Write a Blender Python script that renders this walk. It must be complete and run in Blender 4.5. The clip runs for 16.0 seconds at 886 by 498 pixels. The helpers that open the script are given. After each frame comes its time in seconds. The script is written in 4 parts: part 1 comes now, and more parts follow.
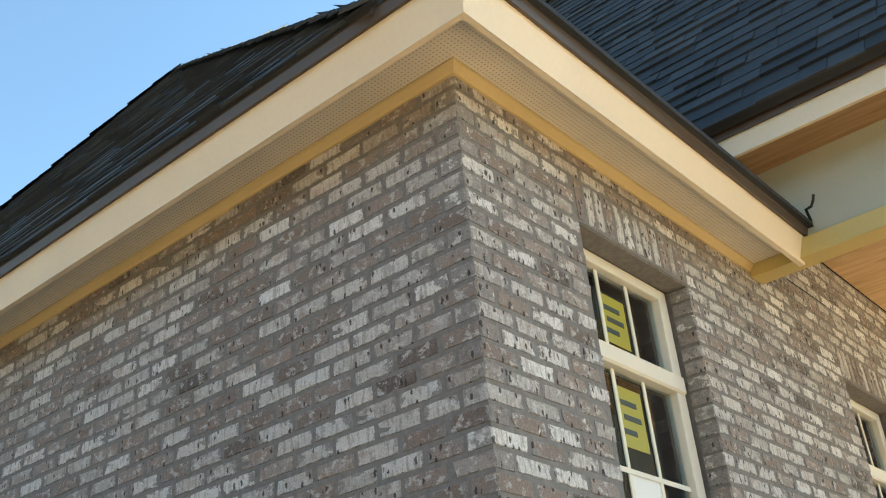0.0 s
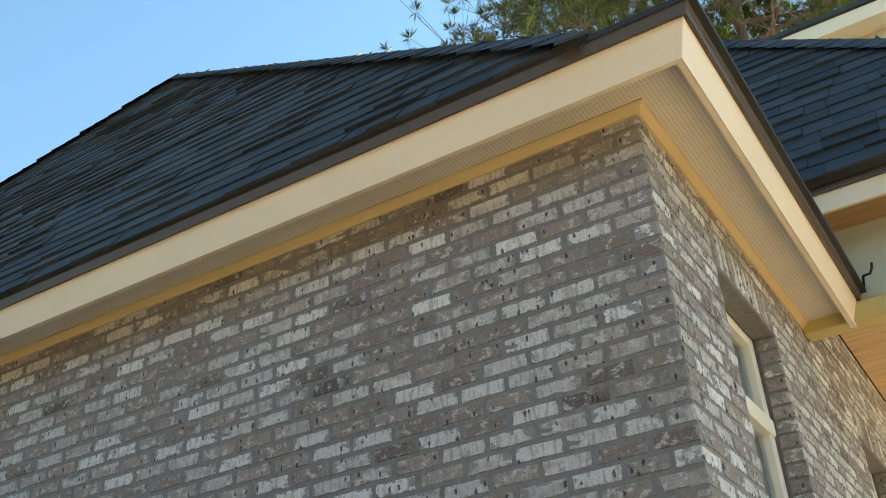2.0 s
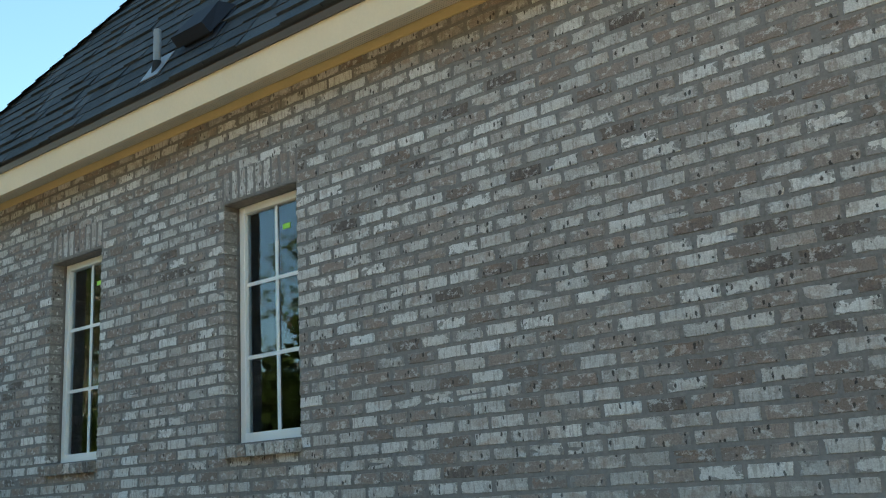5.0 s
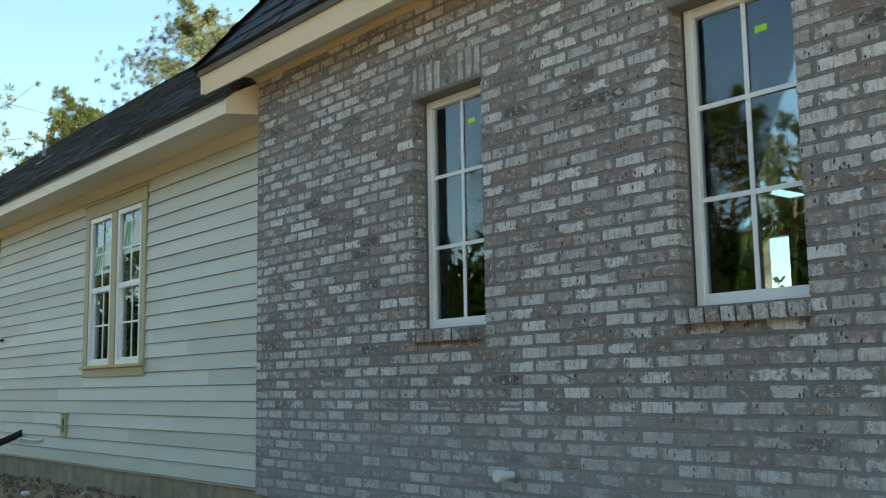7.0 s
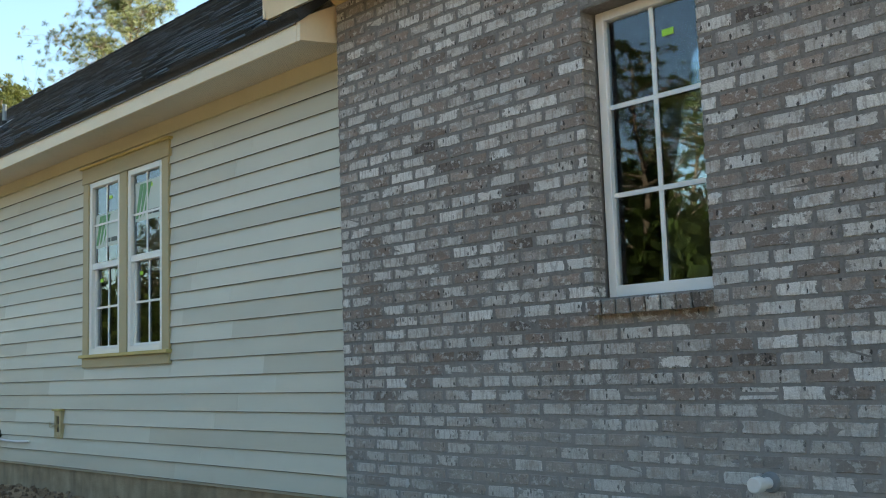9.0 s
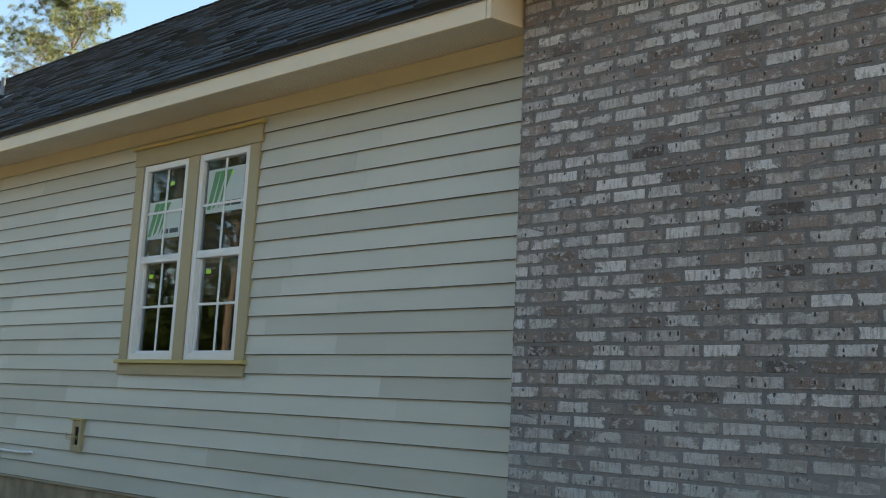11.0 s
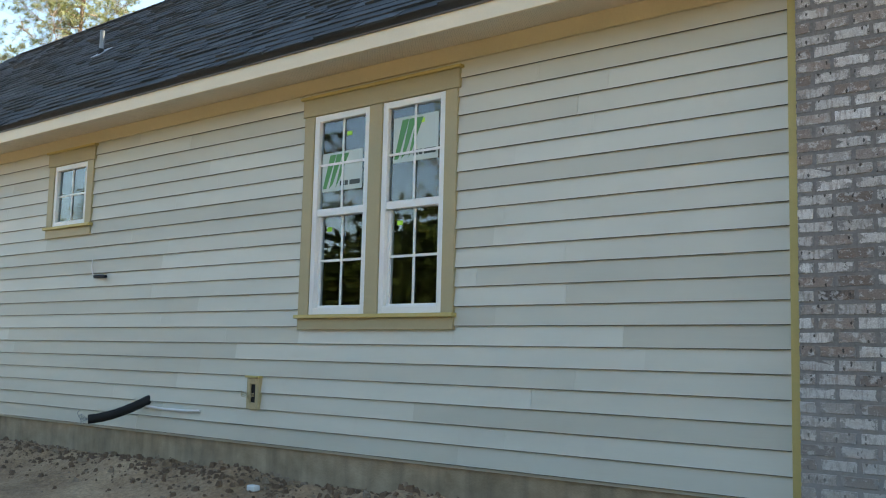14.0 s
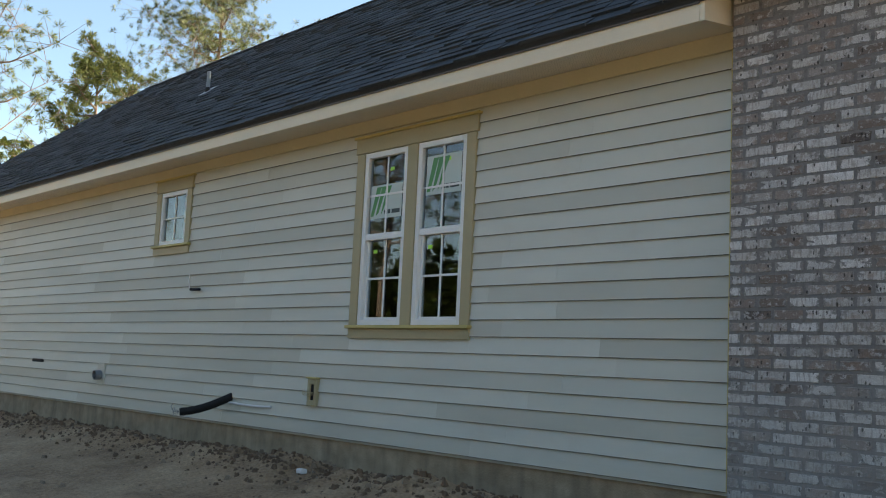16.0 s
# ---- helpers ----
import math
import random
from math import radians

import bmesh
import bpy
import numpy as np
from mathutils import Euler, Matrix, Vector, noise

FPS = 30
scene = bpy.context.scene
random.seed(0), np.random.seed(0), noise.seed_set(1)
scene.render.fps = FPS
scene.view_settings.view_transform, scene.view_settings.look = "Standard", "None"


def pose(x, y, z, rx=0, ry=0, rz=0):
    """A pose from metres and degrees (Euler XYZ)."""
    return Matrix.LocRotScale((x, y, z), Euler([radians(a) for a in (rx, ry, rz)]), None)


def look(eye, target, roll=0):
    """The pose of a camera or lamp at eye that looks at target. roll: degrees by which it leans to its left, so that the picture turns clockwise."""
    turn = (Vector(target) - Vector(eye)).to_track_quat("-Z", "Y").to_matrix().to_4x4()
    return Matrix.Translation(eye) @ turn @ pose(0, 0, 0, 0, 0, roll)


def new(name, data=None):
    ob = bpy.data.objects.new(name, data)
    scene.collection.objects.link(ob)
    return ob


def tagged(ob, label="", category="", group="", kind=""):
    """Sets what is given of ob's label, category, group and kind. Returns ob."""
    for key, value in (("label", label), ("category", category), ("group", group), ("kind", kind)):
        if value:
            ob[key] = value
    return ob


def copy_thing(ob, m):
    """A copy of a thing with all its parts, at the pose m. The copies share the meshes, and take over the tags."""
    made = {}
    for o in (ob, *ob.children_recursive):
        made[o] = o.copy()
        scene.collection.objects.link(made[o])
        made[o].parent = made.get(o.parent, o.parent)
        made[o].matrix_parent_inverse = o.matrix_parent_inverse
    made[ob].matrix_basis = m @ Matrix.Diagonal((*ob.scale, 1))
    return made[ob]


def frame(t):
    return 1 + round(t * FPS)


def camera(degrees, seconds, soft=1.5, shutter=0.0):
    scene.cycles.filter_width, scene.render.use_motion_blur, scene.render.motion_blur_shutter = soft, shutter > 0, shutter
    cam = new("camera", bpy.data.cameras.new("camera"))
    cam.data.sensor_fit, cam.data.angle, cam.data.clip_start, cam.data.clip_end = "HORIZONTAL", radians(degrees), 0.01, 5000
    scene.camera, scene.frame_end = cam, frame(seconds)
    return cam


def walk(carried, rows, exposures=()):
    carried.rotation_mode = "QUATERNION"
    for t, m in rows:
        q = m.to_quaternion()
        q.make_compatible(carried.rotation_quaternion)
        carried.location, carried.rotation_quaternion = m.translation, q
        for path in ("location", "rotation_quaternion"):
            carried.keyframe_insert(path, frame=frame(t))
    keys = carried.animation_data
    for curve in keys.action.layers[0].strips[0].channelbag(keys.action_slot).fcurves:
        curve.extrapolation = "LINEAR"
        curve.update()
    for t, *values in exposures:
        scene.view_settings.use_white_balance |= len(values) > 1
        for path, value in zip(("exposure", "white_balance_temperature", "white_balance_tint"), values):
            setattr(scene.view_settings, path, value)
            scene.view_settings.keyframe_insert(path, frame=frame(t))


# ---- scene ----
cam = camera(46.8, 16.0, 1.1)
PATH = [
    (0, (-0.471, -0.054, 0.963), (-1.56, 1.327, 1.915), -5.4),
    (0.5, (-0.605, -0.243, 0.931), (-1.647, 1.183, 1.869), -4.7),
    (1, (-0.804, -0.379, 0.931), (-1.815, 1.099, 1.822), -4.2),
    (1.5, (-1.067, -0.605, 0.913), (-2.024, 0.872, 1.862), -3.2),
    (2, (-1.29, -0.763, 0.887), (-2.147, 0.734, 1.899), -4.0),
    (2.5, (-1.572, -0.823, 0.877), (-2.379, 0.691, 1.905), -3.5),
    (2.7, (-1.675, -0.855, 0.872), (-2.506, 0.657, 1.885), -2.3),
    (3, (-1.918, -0.925, 0.829), (-2.802, 0.590, 1.778), 0.8),
    (3.5, (-2.305, -1.094, 0.857), (-3.211, 0.488, 1.68), 3.1),
    (3.8, (-2.536, -1.097, 0.856), (-3.534, 0.493, 1.547), 4.1),
    (3.9, (-2.606, -1.091, 0.857), (-3.653, 0.474, 1.53), 2.0),
    (4, (-2.664, -1.084, 0.856), (-3.762, 0.459, 1.5), 1.6),
    (4.5, (-2.946, -1.181, 0.883), (-4.164, 0.326, 1.38), -1.7),
    (5, (-3.245, -1.36, 0.926), (-4.491, 0.135, 1.386), -3.1),
    (5.2, (-3.382, -1.389, 0.933), (-4.665, 0.082, 1.368), -3.3),
    (7.3, (-5.324, -1.414, 0.91), (-6.864, -0.165, 1.168), -0.8),
    (7.5, (-5.5, -1.389, 0.898), (-7.02, -0.116, 1.157), -0.2),
    (8, (-5.954, -1.393, 0.929), (-7.421, -0.049, 1.128), -0.1),
    (8.5, (-6.399, -1.413, 0.93), (-7.871, -0.075, 1.135), -1.6),
    (8.7, (-6.572, -1.438, 0.944), (-8.031, -0.087, 1.159), -1.9),
    (10.8, (-8.316, -1.928, 0.897), (-9.634, -0.456, 1.209), 2.2),
    (11, (-8.459, -1.926, 0.885), (-9.765, -0.444, 1.199), 2.8),
    (11.5, (-8.829, -1.99, 0.872), (-10.102, -0.48, 1.183), 3.0),
    (12, (-9.209, -2.124, 0.876), (-10.485, -0.617, 1.192), 3.4),
    (12.5, (-9.569, -2.278, 0.919), (-10.848, -0.773, 1.229), 3.5),
    (13, (-9.856, -2.361, 0.895), (-11.13, -0.848, 1.19), 2.9),
    (13.5, (-9.881, -2.571, 0.893), (-11.139, -1.033, 1.127), 2.1),
    (14, (-9.626, -2.692, 0.854), (-10.935, -1.196, 1.069), 1.4),
    (14.5, (-9.242, -2.745, 0.86), (-10.634, -1.327, 1.081), 0.7),
    (15, (-8.867, -2.813, 0.829), (-10.297, -1.431, 1.045), 1.3),
    (15.5, (-8.541, -2.873, 0.819), (-9.985, -1.51, 1.055), 2.0),
    (16, (-8.291, -2.904, 0.825), (-9.783, -1.593, 1.057), 2.7),
]

EXPOSURES = [(0.0, 2.42, 6950, -6), (1.0, 2.62, 6950, -7), (2.0, 2.38, 6800, -9), (2.5, 2.43, 6800, -9), (3.0, 2.45, 6750, -8), (3.5, 2.9, 6700, -7), (4.0, 2.72, 7000, -9), (4.5, 2.6, 7050, -13), (5.0, 2.48, 7050, -13),
             (7.5, 2.5, 7600, -7), (8.0, 2.6, 7600, -5), (8.5, 2.6, 7650, -4), (11.0, 2.28, 7950, 0), (12.0, 2.57, 8000, 2), (13.0, 2.38, 8000, 3), (13.5, 2.48, 8000, 3), (14.0, 2.84, 7950, 3), (14.5, 2.32, 7950, 3), (15.0, 2.17, 7900, 4), (15.5, 2.25, 7900, 5), (16.0, 2.13, 7900, 5)]
walk(cam, [(t, look(eye, target, roll)) for t, eye, target, roll in PATH], EXPOSURES)

# ---------------------------------------------------------------- light
SUN_EL, SUN_AZ = 34.0, 24.0          # degrees; azimuth from +y towards +x
world = bpy.data.worlds.new("sky")
scene.world = world
world.use_nodes = True
_w = world.node_tree
_sky = _w.nodes.new("ShaderNodeTexSky")
_sky.sky_type = "NISHITA"
_sky.sun_disc = False
_sky.sun_elevation, _sky.sun_rotation = radians(SUN_EL), radians(SUN_AZ)
_sky.air_density, _sky.dust_density, _sky.ozone_density = 0.95, 0.1, 2.4
_w.nodes["Background"].inputs[1].default_value = 0.072
_w.links.new(_sky.outputs[0], _w.nodes["Background"].inputs[0])
sun = new("sun", bpy.data.lights.new("sun", "SUN"))
sun.data.energy, sun.data.angle, sun.data.color = 5.0, radians(0.5), (1.0, 0.94, 0.84)
_d = Vector((math.sin(radians(SUN_AZ)) * math.cos(radians(SUN_EL)), math.cos(radians(SUN_AZ)) * math.cos(radians(SUN_EL)), math.sin(radians(SUN_EL))))
sun.matrix_world = look(_d * 60, (0, 0, 0))

# ---------------------------------------------------------------- materials
class Mat:
    """A small wrapper to write node materials briefly."""
    def __init__(self, name, rough=0.7, metal=0.0):
        self.m = bpy.data.materials.new(name)
        self.m.use_nodes = True
        self.t = self.m.node_tree
        self.b = self.t.nodes["Principled BSDF"]
        self.b.inputs["Roughness"].default_value = rough
        self.b.inputs["Metallic"].default_value = metal

    def node(self, kind, **props):
        n = self.t.nodes.new(kind)
        for k, v in props.items():
            if k == "operation":
                n.operation = v
            elif k == "data_type":
                n.data_type = v
            elif k == "blend_type":
                n.blend_type = v
            elif k == "feature":
                n.feature = v
        return n

    def link(self, a, b):
        self.t.links.new(a, b)

    def pos(self, sx=1, sy=1, sz=1):
        g = self.node("ShaderNodeNewGeometry")
        m = self.node("ShaderNodeMapping")
        m.inputs["Scale"].default_value = (sx, sy, sz)
        self.link(g.outputs["Position"], m.inputs["Vector"])
        return m.outputs[0]

    def noise(self, vec, scale, detail=4, rough=0.55):
        n = self.node("ShaderNodeTexNoise")
        n.inputs["Scale"].default_value = scale
        n.inputs["Detail"].default_value = detail
        n.inputs["Roughness"].default_value = rough
        self.link(vec, n.inputs["Vector"])
        return n.outputs["Fac"]

    def ramp(self, fac, stops, constant=False):
        r = self.node("ShaderNodeValToRGB")
        r.color_ramp.interpolation = "CONSTANT" if constant else "LINEAR"
        els = r.color_ramp.elements
        while len(els) < len(stops):
            els.new(0.5)
        for e, (p, c) in zip(els, stops):
            e.position = p
            e.color = (*c, 1) if len(c) == 3 else c
        self.link(fac, r.inputs[0])
        return r.outputs[0]

    def mix(self, fac, a, b, blend="MIX"):
        n = self.node("ShaderNodeMix", data_type="RGBA", blend_type=blend)
        for sock, v in ((n.inputs[0], fac), (n.inputs[6], a), (n.inputs[7], b)):
            if isinstance(v, (int, float)):
                sock.default_value = v
            elif isinstance(v, tuple):
                sock.default_value = (*v, 1)
            else:
                self.link(v, sock)
        return n.outputs[2]

    def math(self, op, a, b=0.0):
        n = self.node("ShaderNodeMath", operation=op)
        for sock, v in ((n.inputs[0], a), (n.inputs[1], b)):
            if isinstance(v, (int, float)):
                sock.default_value = v
            else:
                self.link(v, sock)
        return n.outputs[0]

    def rnd(self):
        """A value of its own for each piece, whether an object or an island."""
        o = self.node("ShaderNodeObjectInfo").outputs["Random"]
        i = self.node("ShaderNodeNewGeometry").outputs["Random Per Island"]
        return self.math("FRACT", self.math("ADD", o, i))

    def col(self, c):
        if isinstance(c, tuple):
            self.b.inputs["Base Color"].default_value = (*c, 1)
        else:
            self.link(c, self.b.inputs["Base Color"])
        return self

    def bump(self, h, strength=0.3, dist=0.01):
        n = self.node("ShaderNodeBump")
        n.inputs["Strength"].default_value = strength
        n.inputs["Distance"].default_value = dist
        self.link(h, n.inputs["Height"])
        self.link(n.outputs[0], self.b.inputs["Normal"])
        return self

    def rough(self, fac, a, b):
        self.link(self.math("ADD", self.math("MULTIPLY", fac, b - a), a), self.b.inputs["Roughness"])
        return self


def painted(name, c, rough=0.5, vary=0.06, scale=3.0, grain=60.0, bump=0.05):
    m = Mat(name, rough)
    p = m.pos()
    n = m.math("ADD", m.math("MULTIPLY", m.noise(p, scale, 5), 0.6), m.math("MULTIPLY", m.noise(p, grain, 3), 0.4))
    m.col(m.ramp(n, [(0.3, tuple(v * (1 - vary) for v in c)), (0.7, tuple(min(1, v * (1 + vary)) for v in c))]))
    m.bump(m.noise(p, grain * 2, 3), bump, 0.004)
    return m.m


def mortar_wash(m, c, p):
    """Pale mortar film left on the lower courses."""
    sep = m.node("ShaderNodeSeparateXYZ")
    m.link(m.node("ShaderNodeNewGeometry").outputs["Position"], sep.inputs[0])
    h = m.math("ADD", sep.outputs["Z"], m.math("MULTIPLY", m.noise(m.pos(1.1, 1.1, 2.2), 1.0, 4), -0.9))
    low = m.ramp(m.math("ADD", h, 0.2), [(0.30, (1, 1, 1)), (0.75, (0, 0, 0))])
    return m.mix(m.math("MULTIPLY", low, 0.42), c, (0.34, 0.34, 0.34))


def brick_material():
    m = Mat("brick", 0.88)
    p = m.pos()
    r = m.rnd()
    r2 = m.math("FRACT", m.math("MULTIPLY", r, 7.31))
    base = m.ramp(r, [(0.0, (0.10, 0.085, 0.078)), (0.06, (0.19, 0.15, 0.13)), (0.20, (0.26, 0.215, 0.19)), (0.34, (0.31, 0.27, 0.245)), (0.48, (0.40, 0.38, 0.365)), (0.78, (0.52, 0.505, 0.49)), (1.0, (0.68, 0.67, 0.66))])
    # upright tumbling marks and blotches of another clay
    streak = m.ramp(m.noise(m.pos(66, 66, 14), 1.0, 4, 0.6), [(0.51, (0, 0, 0)), (0.58, (1, 1, 1))])
    c = m.mix(m.math("MULTIPLY", streak, 0.50), base, (0.20, 0.17, 0.15))
    pale = m.ramp(m.noise(m.pos(26, 26, 34), 1.0, 6, 0.7), [(0.53, (0, 0, 0)), (0.60, (1, 1, 1))])
    c = m.mix(m.math("MULTIPLY", pale, 0.6), c, (0.60, 0.59, 0.58))
    flesh = m.ramp(m.noise(m.pos(8, 8, 15), 1.0, 3), [(0.56, (0, 0, 0)), (0.68, (1, 1, 1))])
    c = m.mix(m.math("MULTIPLY", flesh, 0.45), c, (0.30, 0.205, 0.155))
    # mortar smeared over the arrises, more on some bricks than on others
    uv = m.node("ShaderNodeUVMap")
    uv.uv_map = "face"
    sep = m.node("ShaderNodeSeparateXYZ")
    m.link(uv.outputs[0], sep.inputs[0])
    eu = m.math("MULTIPLY", m.math("MINIMUM", sep.outputs[0], m.math("SUBTRACT", 1.0, sep.outputs[0])), 0.072)
    ev = m.math("MULTIPLY", m.math("MINIMUM", sep.outputs[1], m.math("SUBTRACT", 1.0, sep.outputs[1])), 0.085)
    d = m.math("MINIMUM", eu, ev)
    n = m.math("SUBTRACT", m.noise(m.pos(24, 24, 30), 1.0, 5, 0.65), 0.43)
    reach = m.math("MULTIPLY", n, m.math("ADD", m.math("MULTIPLY", r2, 0.13), 0.012))
    smear = m.ramp(m.math("MULTIPLY", m.math("SUBTRACT", reach, d), 100.0), [(0.0, (0, 0, 0)), (0.25, (1, 1, 1))])
    grain = m.ramp(m.noise(p, 60, 5, 0.7), [(0.3, (0.185, 0.174, 0.165)), (0.7, (0.29, 0.275, 0.264))])
    c = m.mix(m.math("MULTIPLY", smear, 0.92), c, grain)
    # chips: white lumps, and holes with their shade painted near-black
    v = m.node("ShaderNodeTexVoronoi")
    v.inputs["Scale"].default_value = 1.0
    m.link(m.pos(52, 52, 26), v.inputs["Vector"])
    vs = m.node("ShaderNodeSeparateColor")
    m.link(v.outputs["Color"], vs.inputs[0])
    near = m.ramp(m.math("ADD", v.outputs["Distance"], m.math("MULTIPLY", m.noise(p, 70, 4, 0.7), 0.9)), [(0.70, (1, 1, 1)), (0.78, (0, 0, 0))])
    dark = m.math("MULTIPLY", near, m.math("GREATER_THAN", vs.outputs[0], 0.80))
    white = m.math("MULTIPLY", near, m.math("GREATER_THAN", vs.outputs[1], 0.93))
    c = m.mix(m.math("MULTIPLY", white, 0.85), c, (0.66, 0.65, 0.63))
    c = m.mix(m.math("MULTIPLY", dark, 0.88), c, (0.04, 0.034, 0.032))
    speck = m.ramp(m.noise(p, 150, 3, 0.6), [(0.3, (0.76, 0.76, 0.76)), (0.7, (1.2, 1.2, 1.2))])
    c = m.mix(1.0, c, speck, "MULTIPLY")
    m.col(mortar_wash(m, c, p))
    h = m.math("SUBTRACT", m.noise(p, 70, 5, 0.65), m.math("MULTIPLY", dark, 0.8))
    m.bump(h, 0.6, 0.008)
    return m.m


def mortar_material():
    m = Mat("mortar", 0.95)
    p = m.pos()
    c = m.ramp(m.noise(p, 40, 6, 0.7), [(0.3, (0.135, 0.127, 0.122)), (0.7, (0.235, 0.223, 0.215))])
    big = m.ramp(m.noise(p, 1.2, 4), [(0.4, (0, 0, 0)), (0.7, (1, 1, 1))])
    c = m.mix(m.math("MULTIPLY", big, 0.3), c, (0.27, 0.26, 0.255))
    m.col(mortar_wash(m, c, p))
    m.bump(m.noise(p, 160, 4), 0.5, 0.004)
    return m.m


def shingle_material():
    m = Mat("asphalt_shingle", 0.82)
    p = m.pos()
    r = m.rnd()
    base = m.ramp(r, [(0.0, (0.014, 0.018, 0.022)), (0.5, (0.027, 0.032, 0.038)), (1.0, (0.046, 0.053, 0.060))])
    gr = m.ramp(m.noise(p, 350, 3, 0.7), [(0.35, (0.4, 0.4, 0.4)), (0.65, (1.6, 1.6, 1.6))])
    c = m.mix(1.0, base, gr, "MULTIPLY")
    big = m.ramp(m.noise(p, 2.0, 4), [(0.3, (0.8, 0.8, 0.8)), (0.7, (1.2, 1.2, 1.2))])
    m.col(m.mix(1.0, c, big, "MULTIPLY"))
    m.bump(m.noise(p, 400, 3), 0.5, 0.003)
    return m.m


def siding_material():
    m = Mat("fibre_cement_siding", 0.55)
    p = m.pos()
    r = m.rnd()
    base = m.ramp(r, [(0.0, (0.505, 0.50, 0.43)), (0.5, (0.575, 0.577, 0.508)), (1.0, (0.62, 0.625, 0.558))])
    n = m.ramp(m.noise(m.pos(0.6, 1, 3), 1.0, 5), [(0.3, (0.94, 0.94, 0.94)), (0.7, (1.05, 1.05, 1.05))])
    c = m.mix(1.0, base, n, "MULTIPLY")
    dirt = m.ramp(m.noise(p, 3.5, 6, 0.7), [(0.56, (0, 0, 0)), (0.8, (1, 1, 1))])
    m.col(m.mix(m.math("MULTIPLY", dirt, 0.16), c, (0.40, 0.36, 0.29)))
    m.bump(m.noise(m.pos(6, 6, 90), 1.0, 4), 0.12, 0.003)
    return m.m


def soffit_material():
    m = Mat("perforated_soffit", 0.5)
    p = m.pos()
    v = m.node("ShaderNodeTexVoronoi")
    v.inputs["Scale"].default_value = 62.0
    v.inputs["Randomness"].default_value = 0.0
    m.link(m.pos(1, 1, 0), v.inputs["Vector"])
    hole = m.ramp(v.outputs["Distance"], [(0.16, (1, 1, 1)), (0.22, (0, 0, 0))])
    n = m.ramp(m.noise(p, 5, 4), [(0.3, (0.70, 0.64, 0.53)), (0.7, (0.77, 0.71, 0.60))])
    m.col(m.mix(m.math("MULTIPLY", hole, 0.6), n, (0.12, 0.09, 0.06)))
    return m.m


def wood_material(name, a, b, axis="x", rough=0.65):
    m = Mat(name, rough)
    vec = m.pos(2, 26, 26) if axis == "x" else m.pos(26, 2, 26)
    n = m.noise(vec, 1.0, 6, 0.6)
    c = m.ramp(n, [(0.3, a), (0.7, b)])
    kn = m.ramp(m.noise(m.pos(2.2, 4, 4) if axis == "x" else m.pos(4, 2.2, 4), 1.0, 2), [(0.64, (0, 0, 0)), (0.74, (1, 1, 1))])
    m.col(m.mix(m.math("MULTIPLY", kn, 0.5), c, tuple(v * 0.45 for v in a)))
    m.bump(n, 0.2, 0.004)
    return m.m


def concrete_material():
    m = Mat("concrete", 0.92)
    p = m.pos()
    c = m.ramp(m.noise(p, 6, 6, 0.6), [(0.3, (0.27, 0.205, 0.135)), (0.7, (0.44, 0.345, 0.24))])
    streak = m.ramp(m.noise(m.pos(9, 9, 1.2), 1.0, 5), [(0.45, (0, 0, 0)), (0.7, (1, 1, 1))])
    c = m.mix(m.math("MULTIPLY", streak, 0.45), c, (0.13, 0.115, 0.09))
    m.col(c)
    m.bump(m.noise(p, 60, 5), 0.5, 0.008)
    return m.m


def dirt_material():
    m = Mat("dirt", 0.97)
    p = m.pos()
    c = m.ramp(m.noise(p, 1.3, 6, 0.6), [(0.28, (0.21, 0.13, 0.072)), (0.5, (0.40, 0.265, 0.16)), (0.72, (0.54, 0.385, 0.24))])
    f = m.ramp(m.noise(p, 28, 6, 0.7), [(0.3, (0.6, 0.6, 0.6)), (0.7, (1.25, 1.25, 1.25))])
    c = m.mix(1.0, c, f, "MULTIPLY")
    v = m.node("ShaderNodeTexVoronoi")
    v.inputs["Scale"].default_value = 24.0
    m.link(p, v.inputs["Vector"])
    peb = m.ramp(v.outputs["Distance"], [(0.10, (1, 1, 1)), (0.2, (0, 0, 0))])
    m.col(m.mix(m.math("MULTIPLY", peb, 0.3), c, (0.33, 0.29, 0.24)))
    m.bump(m.math("ADD", m.noise(p, 9, 6, 0.7), m.math("MULTIPLY", m.noise(p, 60, 4), 0.4)), 0.9, 0.05)
    return m.m


def glass_material():
    m = Mat("window_glass")
    t = m.t
    out = t.nodes["Material Output"]
    t.nodes.remove(m.b)
    tr = t.nodes.new("ShaderNodeBsdfTransparent")
    tr.inputs[0].default_value = (0.78, 0.83, 0.82, 1)
    gl = t.nodes.new("ShaderNodeBsdfGlossy")
    gl.inputs["Roughness"].default_value = 0.012
    gl.inputs["Color"].default_value = (0.92, 0.96, 1.0, 1)
    fr = t.nodes.new("ShaderNodeFresnel")
    fr.inputs["IOR"].default_value = 1.75
    nz = t.nodes.new("ShaderNodeTexNoise")
    nz.inputs["Scale"].default_value = 1.6
    g = t.nodes.new("ShaderNodeNewGeometry")
    t.links.new(g.outputs["Position"], nz.inputs["Vector"])
    bp = t.nodes.new("ShaderNodeBump")
    bp.inputs["Strength"].default_value = 0.05
    bp.inputs["Distance"].default_value = 0.02
    t.links.new(nz.outputs["Fac"], bp.inputs["Height"])
    t.links.new(bp.outputs[0], gl.inputs["Normal"])
    mx = t.nodes.new("ShaderNodeMixShader")
    t.links.new(fr.outputs[0], mx.inputs[0])
    t.links.new(tr.outputs[0], mx.inputs[1])
    t.links.new(gl.outputs[0], mx.inputs[2])
    t.links.new(mx.outputs[0], out.inputs[0])
    return m.m


